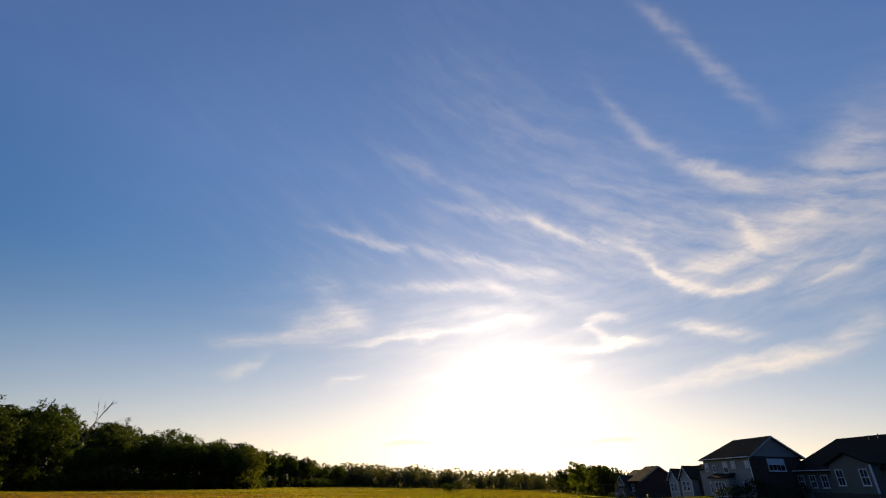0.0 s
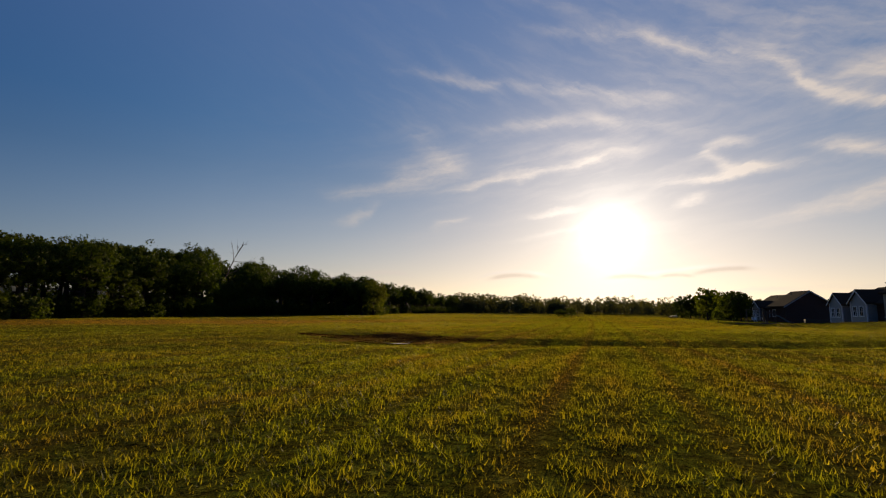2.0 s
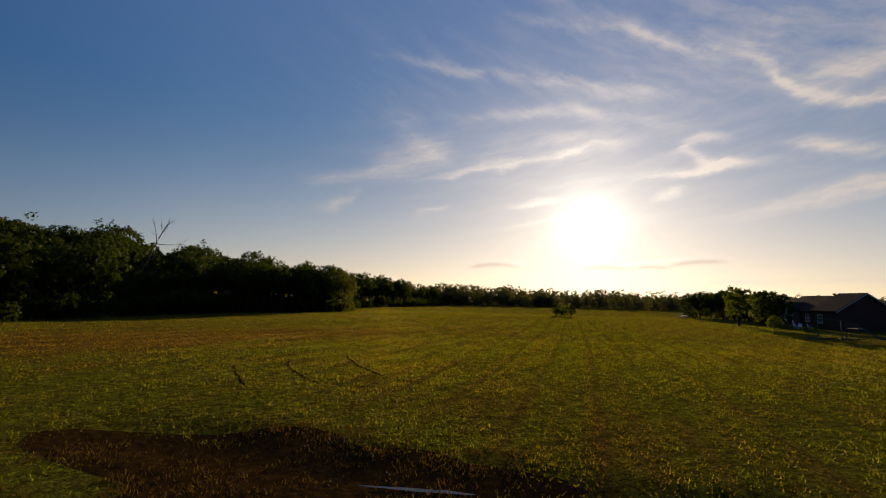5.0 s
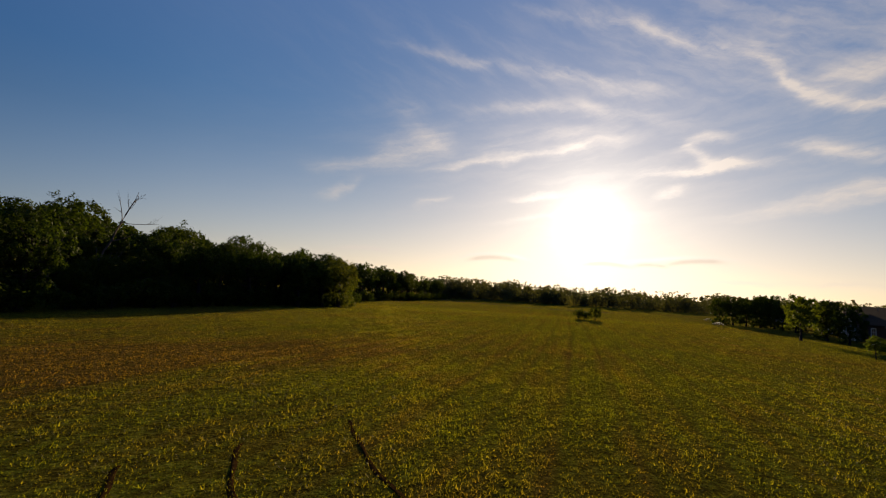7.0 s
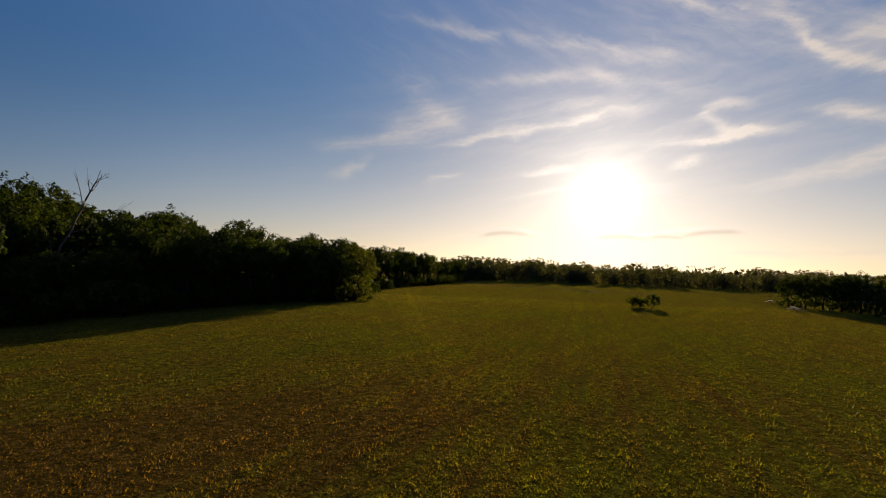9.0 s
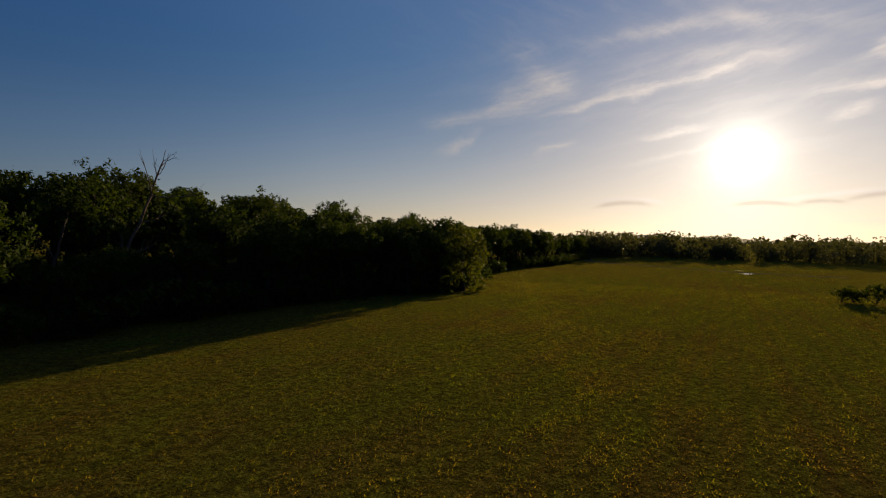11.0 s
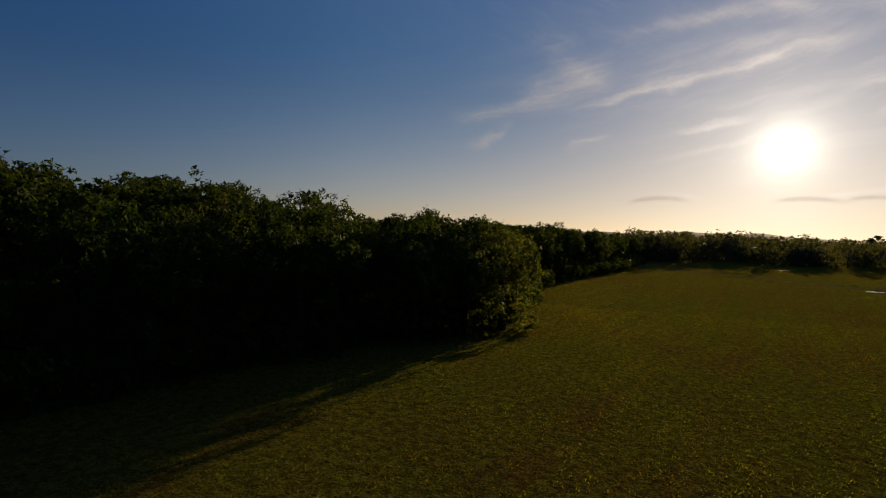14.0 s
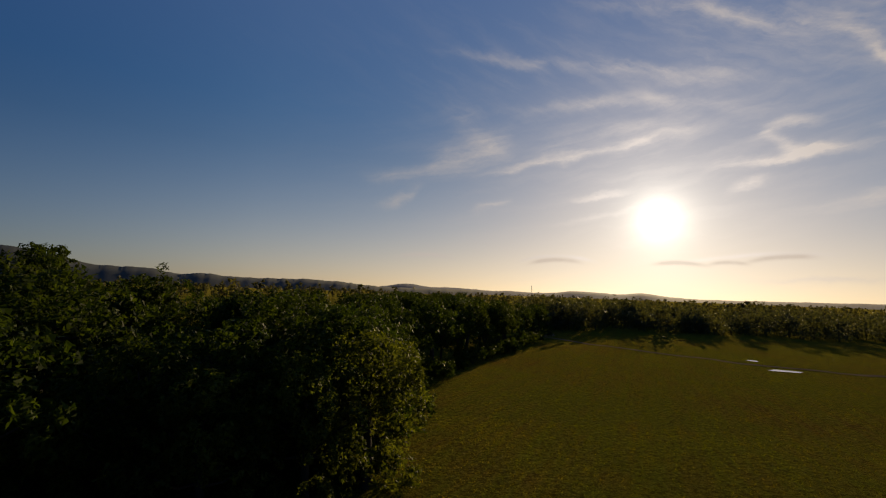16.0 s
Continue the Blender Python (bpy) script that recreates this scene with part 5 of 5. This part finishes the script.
px, py = 46.6, 82.2
play = thing("playset", pose(px, py, float(height(px, py)), 0, 0, -42), "timber and plastic garden playset with a grey slide", "playset")
for x in (-2.4, -0.2):
    for s in (-1, 1):
        part("leg", bar((x, s * 0.9, 0), (x, 0, 2.05), 0.05), WOOD, play)
part("top_bar", bar((-2.6, 0, 2.08), (0.1, 0, 2.08), 0.055), WOOD, play)
for x in (-1.8, -0.9):
    part("swing_seat", box_bm(x - 0.25, x + 0.25, -0.09, 0.09, 0.46, 0.5, 0.01), PLASTIC, play)
    for s in (-0.22, 0.22):
        part("chain", bar((x + s, 0, 0.5), (x + s, 0, 2.05), 0.008, None, 5), DARKMETAL, play)
part("platform", box_bm(0.15, 1.35, -0.6, 0.6, 1.15, 1.23, 0.01), WOOD, play)
for x in (0.2, 1.3):
    for y in (-0.55, 0.55):
        part("post", box_bm(x - 0.05, x + 0.05, y - 0.05, y + 0.05, 0, 1.9, 0.008), WOOD, play)
part("railing", box_bm(0.25, 1.25, 0.52, 0.56, 1.5, 1.85, 0.005), WOOD, play)
bm = bmesh.new()
prof = [(1.36, 1.2), (1.8, 1.05), (2.6, 0.45), (3.1, 0.18), (3.5, 0.14)]
rows_ = [[bm.verts.new((x, y, z + dz)) for y, dz in ((-0.28, 0.18), (-0.25, 0), (0.25, 0), (0.28, 0.18))] for x, z in prof]
for a_, b_ in zip(rows_, rows_[1:]):
    for j in range(3):
        bm.faces.new((a_[j], a_[j + 1], b_[j + 1], b_[j]))
bmesh.ops.solidify(bm, geom=bm.faces[:], thickness=0.03)
part("slide", bm, PLASTIC, play, "grey-blue plastic slide")
for k in range(4):
    part("ladder_rung", bar((0.25 + 0.1 * k, -0.8 + 0.05 * k, 0.25 + 0.28 * k), (0.75 + 0.1 * k, -0.8 + 0.05 * k, 0.25 + 0.28 * k), 0.02, None, 6), WOOD, play)

px, py = 50.8, 77.6
planter = thing("raised_planter", pose(px, py, float(height(px, py)) - 0.02, 0, 0, -23), "long dark timber planter box on the lawn", "planter")
for x0, x1, y0, y1 in ((-1.4, 1.4, -0.45, -0.39), (-1.4, 1.4, 0.39, 0.45), (-1.4, -1.34, -0.388, 0.388), (1.34, 1.4, -0.388, 0.388)):
    part("side_board", box_bm(x0, x1, y0, y1, 0, 0.48, 0.008), WOOD, planter)
part("soil", box_bm(-1.338, 1.338, -0.388, 0.388, 0.1, 0.42), MUD, planter)
for k, (x0, y0, x1, y1) in enumerate(((42.2, 82.4, 45.0, 81.2), (45.1, 81.1, 48.0, 79.6), (48.1, 79.5, 49.3, 78.8))):
    ob = new("edging_timber", bpy.data.meshes.new("edging_timber"))
    ln = math.hypot(x1 - x0, y1 - y0)
    bm = box_bm(0, ln, -0.09, 0.09, -0.02, 0.16, 0.015)
    bm.to_mesh(ob.data)
    bm.free()
    ob.data.materials.append(WOOD)
    ob.matrix_world = pose(x0, y0, float(height(x0, y0)), 0, 0, math.degrees(math.atan2(y1 - y0, x1 - x0)))
    tagged(ob, "dark landscape timber edging round the play area", "timber", "edging timbers")


def picnic_table(x, y, turn, mat, label):
    t = thing("picnic_table", pose(x, y, float(height(x, y)), 0, 0, turn), label, "table", "picnic tables on the lawn")
    for k in range(5):
        part("plank", box_bm(-0.95, 0.95, -0.37 + 0.15 * k, -0.23 + 0.15 * k, 0.72, 0.76, 0.006), mat, t)
    for s in (-1, 1):
        part("bench", box_bm(-0.95, 0.95, s * 0.75 - 0.13, s * 0.75 + 0.13, 0.42, 0.46, 0.006), mat, t)
        for e in (-0.65, 0.65):
            part("leg", bar((e, s * 0.62, 0), (e, s * 0.15, 0.72), 0.04, None, 6), WOOD, t)
    for e in (-0.65, 0.65):
        part("cross_beam", box_bm(e - 0.03, e + 0.03, -0.8, 0.8, 0.38, 0.418, 0.005), WOOD, t)


picnic_table(62.5, 147.0, 30, WHITE, "white-topped picnic table on the lawn's edge")
picnic_table(60.0, 142.8, 10, WOOD, "dark wooden picnic table on the lawn's edge")
picnic_table(74.5, 171.0, 40, WHITE, "pale picnic table beside the garden trees")

mast = thing("radio_mast", pose(80, 1400, 0), "thin lattice radio mast on the skyline", "mast")
for k in range(3):
    a_ = k * 2.094
    part("rail", bar((2.2 * math.cos(a_), 2.2 * math.sin(a_), -2), (0.5 * math.cos(a_), 0.5 * math.sin(a_), 36), 0.28, None, 5), DARKMETAL, mast)
for k in range(9):
    z, r_ = 3 + 3.6 * k, 2.0 - 0.17 * k
    part("brace", bar((r_, 0, z), (-r_ * 0.5, r_ * 0.87, z + 1.8), 0.15, None, 4), DARKMETAL, mast)


def garden_chair(x, y, turn):
    c = thing("garden_chair", pose(x, y, float(height(x, y)), 0, 0, turn), "pale plastic garden chair on the lawn", "chair", "garden chairs")
    part("seat", box_bm(-0.24, 0.24, -0.24, 0.24, 0.40, 0.44, 0.012), WHITE, c)
    bm = box_bm(-0.24, 0.24, -0.02, 0.02, 0.0, 0.5, 0.012)
    bmesh.ops.transform(bm, matrix=Matrix.Translation((0, 0.25, 0.43)) @ Matrix.Rotation(radians(-14), 4, "X"), verts=bm.verts)
    part("backrest", bm, WHITE, c)
    for sx in (-0.2, 0.2):
        for sy in (-0.2, 0.2):
            part("leg", bar((sx * 1.15, sy * 1.15, 0), (sx, sy, 0.41), 0.018, None, 6), WHITE, c)
        part("armrest", box_bm(sx * 1.2 - 0.03, sx * 1.2 + 0.03, -0.2, 0.26, 0.62, 0.65, 0.008), WHITE, c)


for x, y, t in ((60.4, 107.0, 20), (61.6, 105.6, 70), (59.6, 105.2, -40)):
    garden_chair(x, y, t)
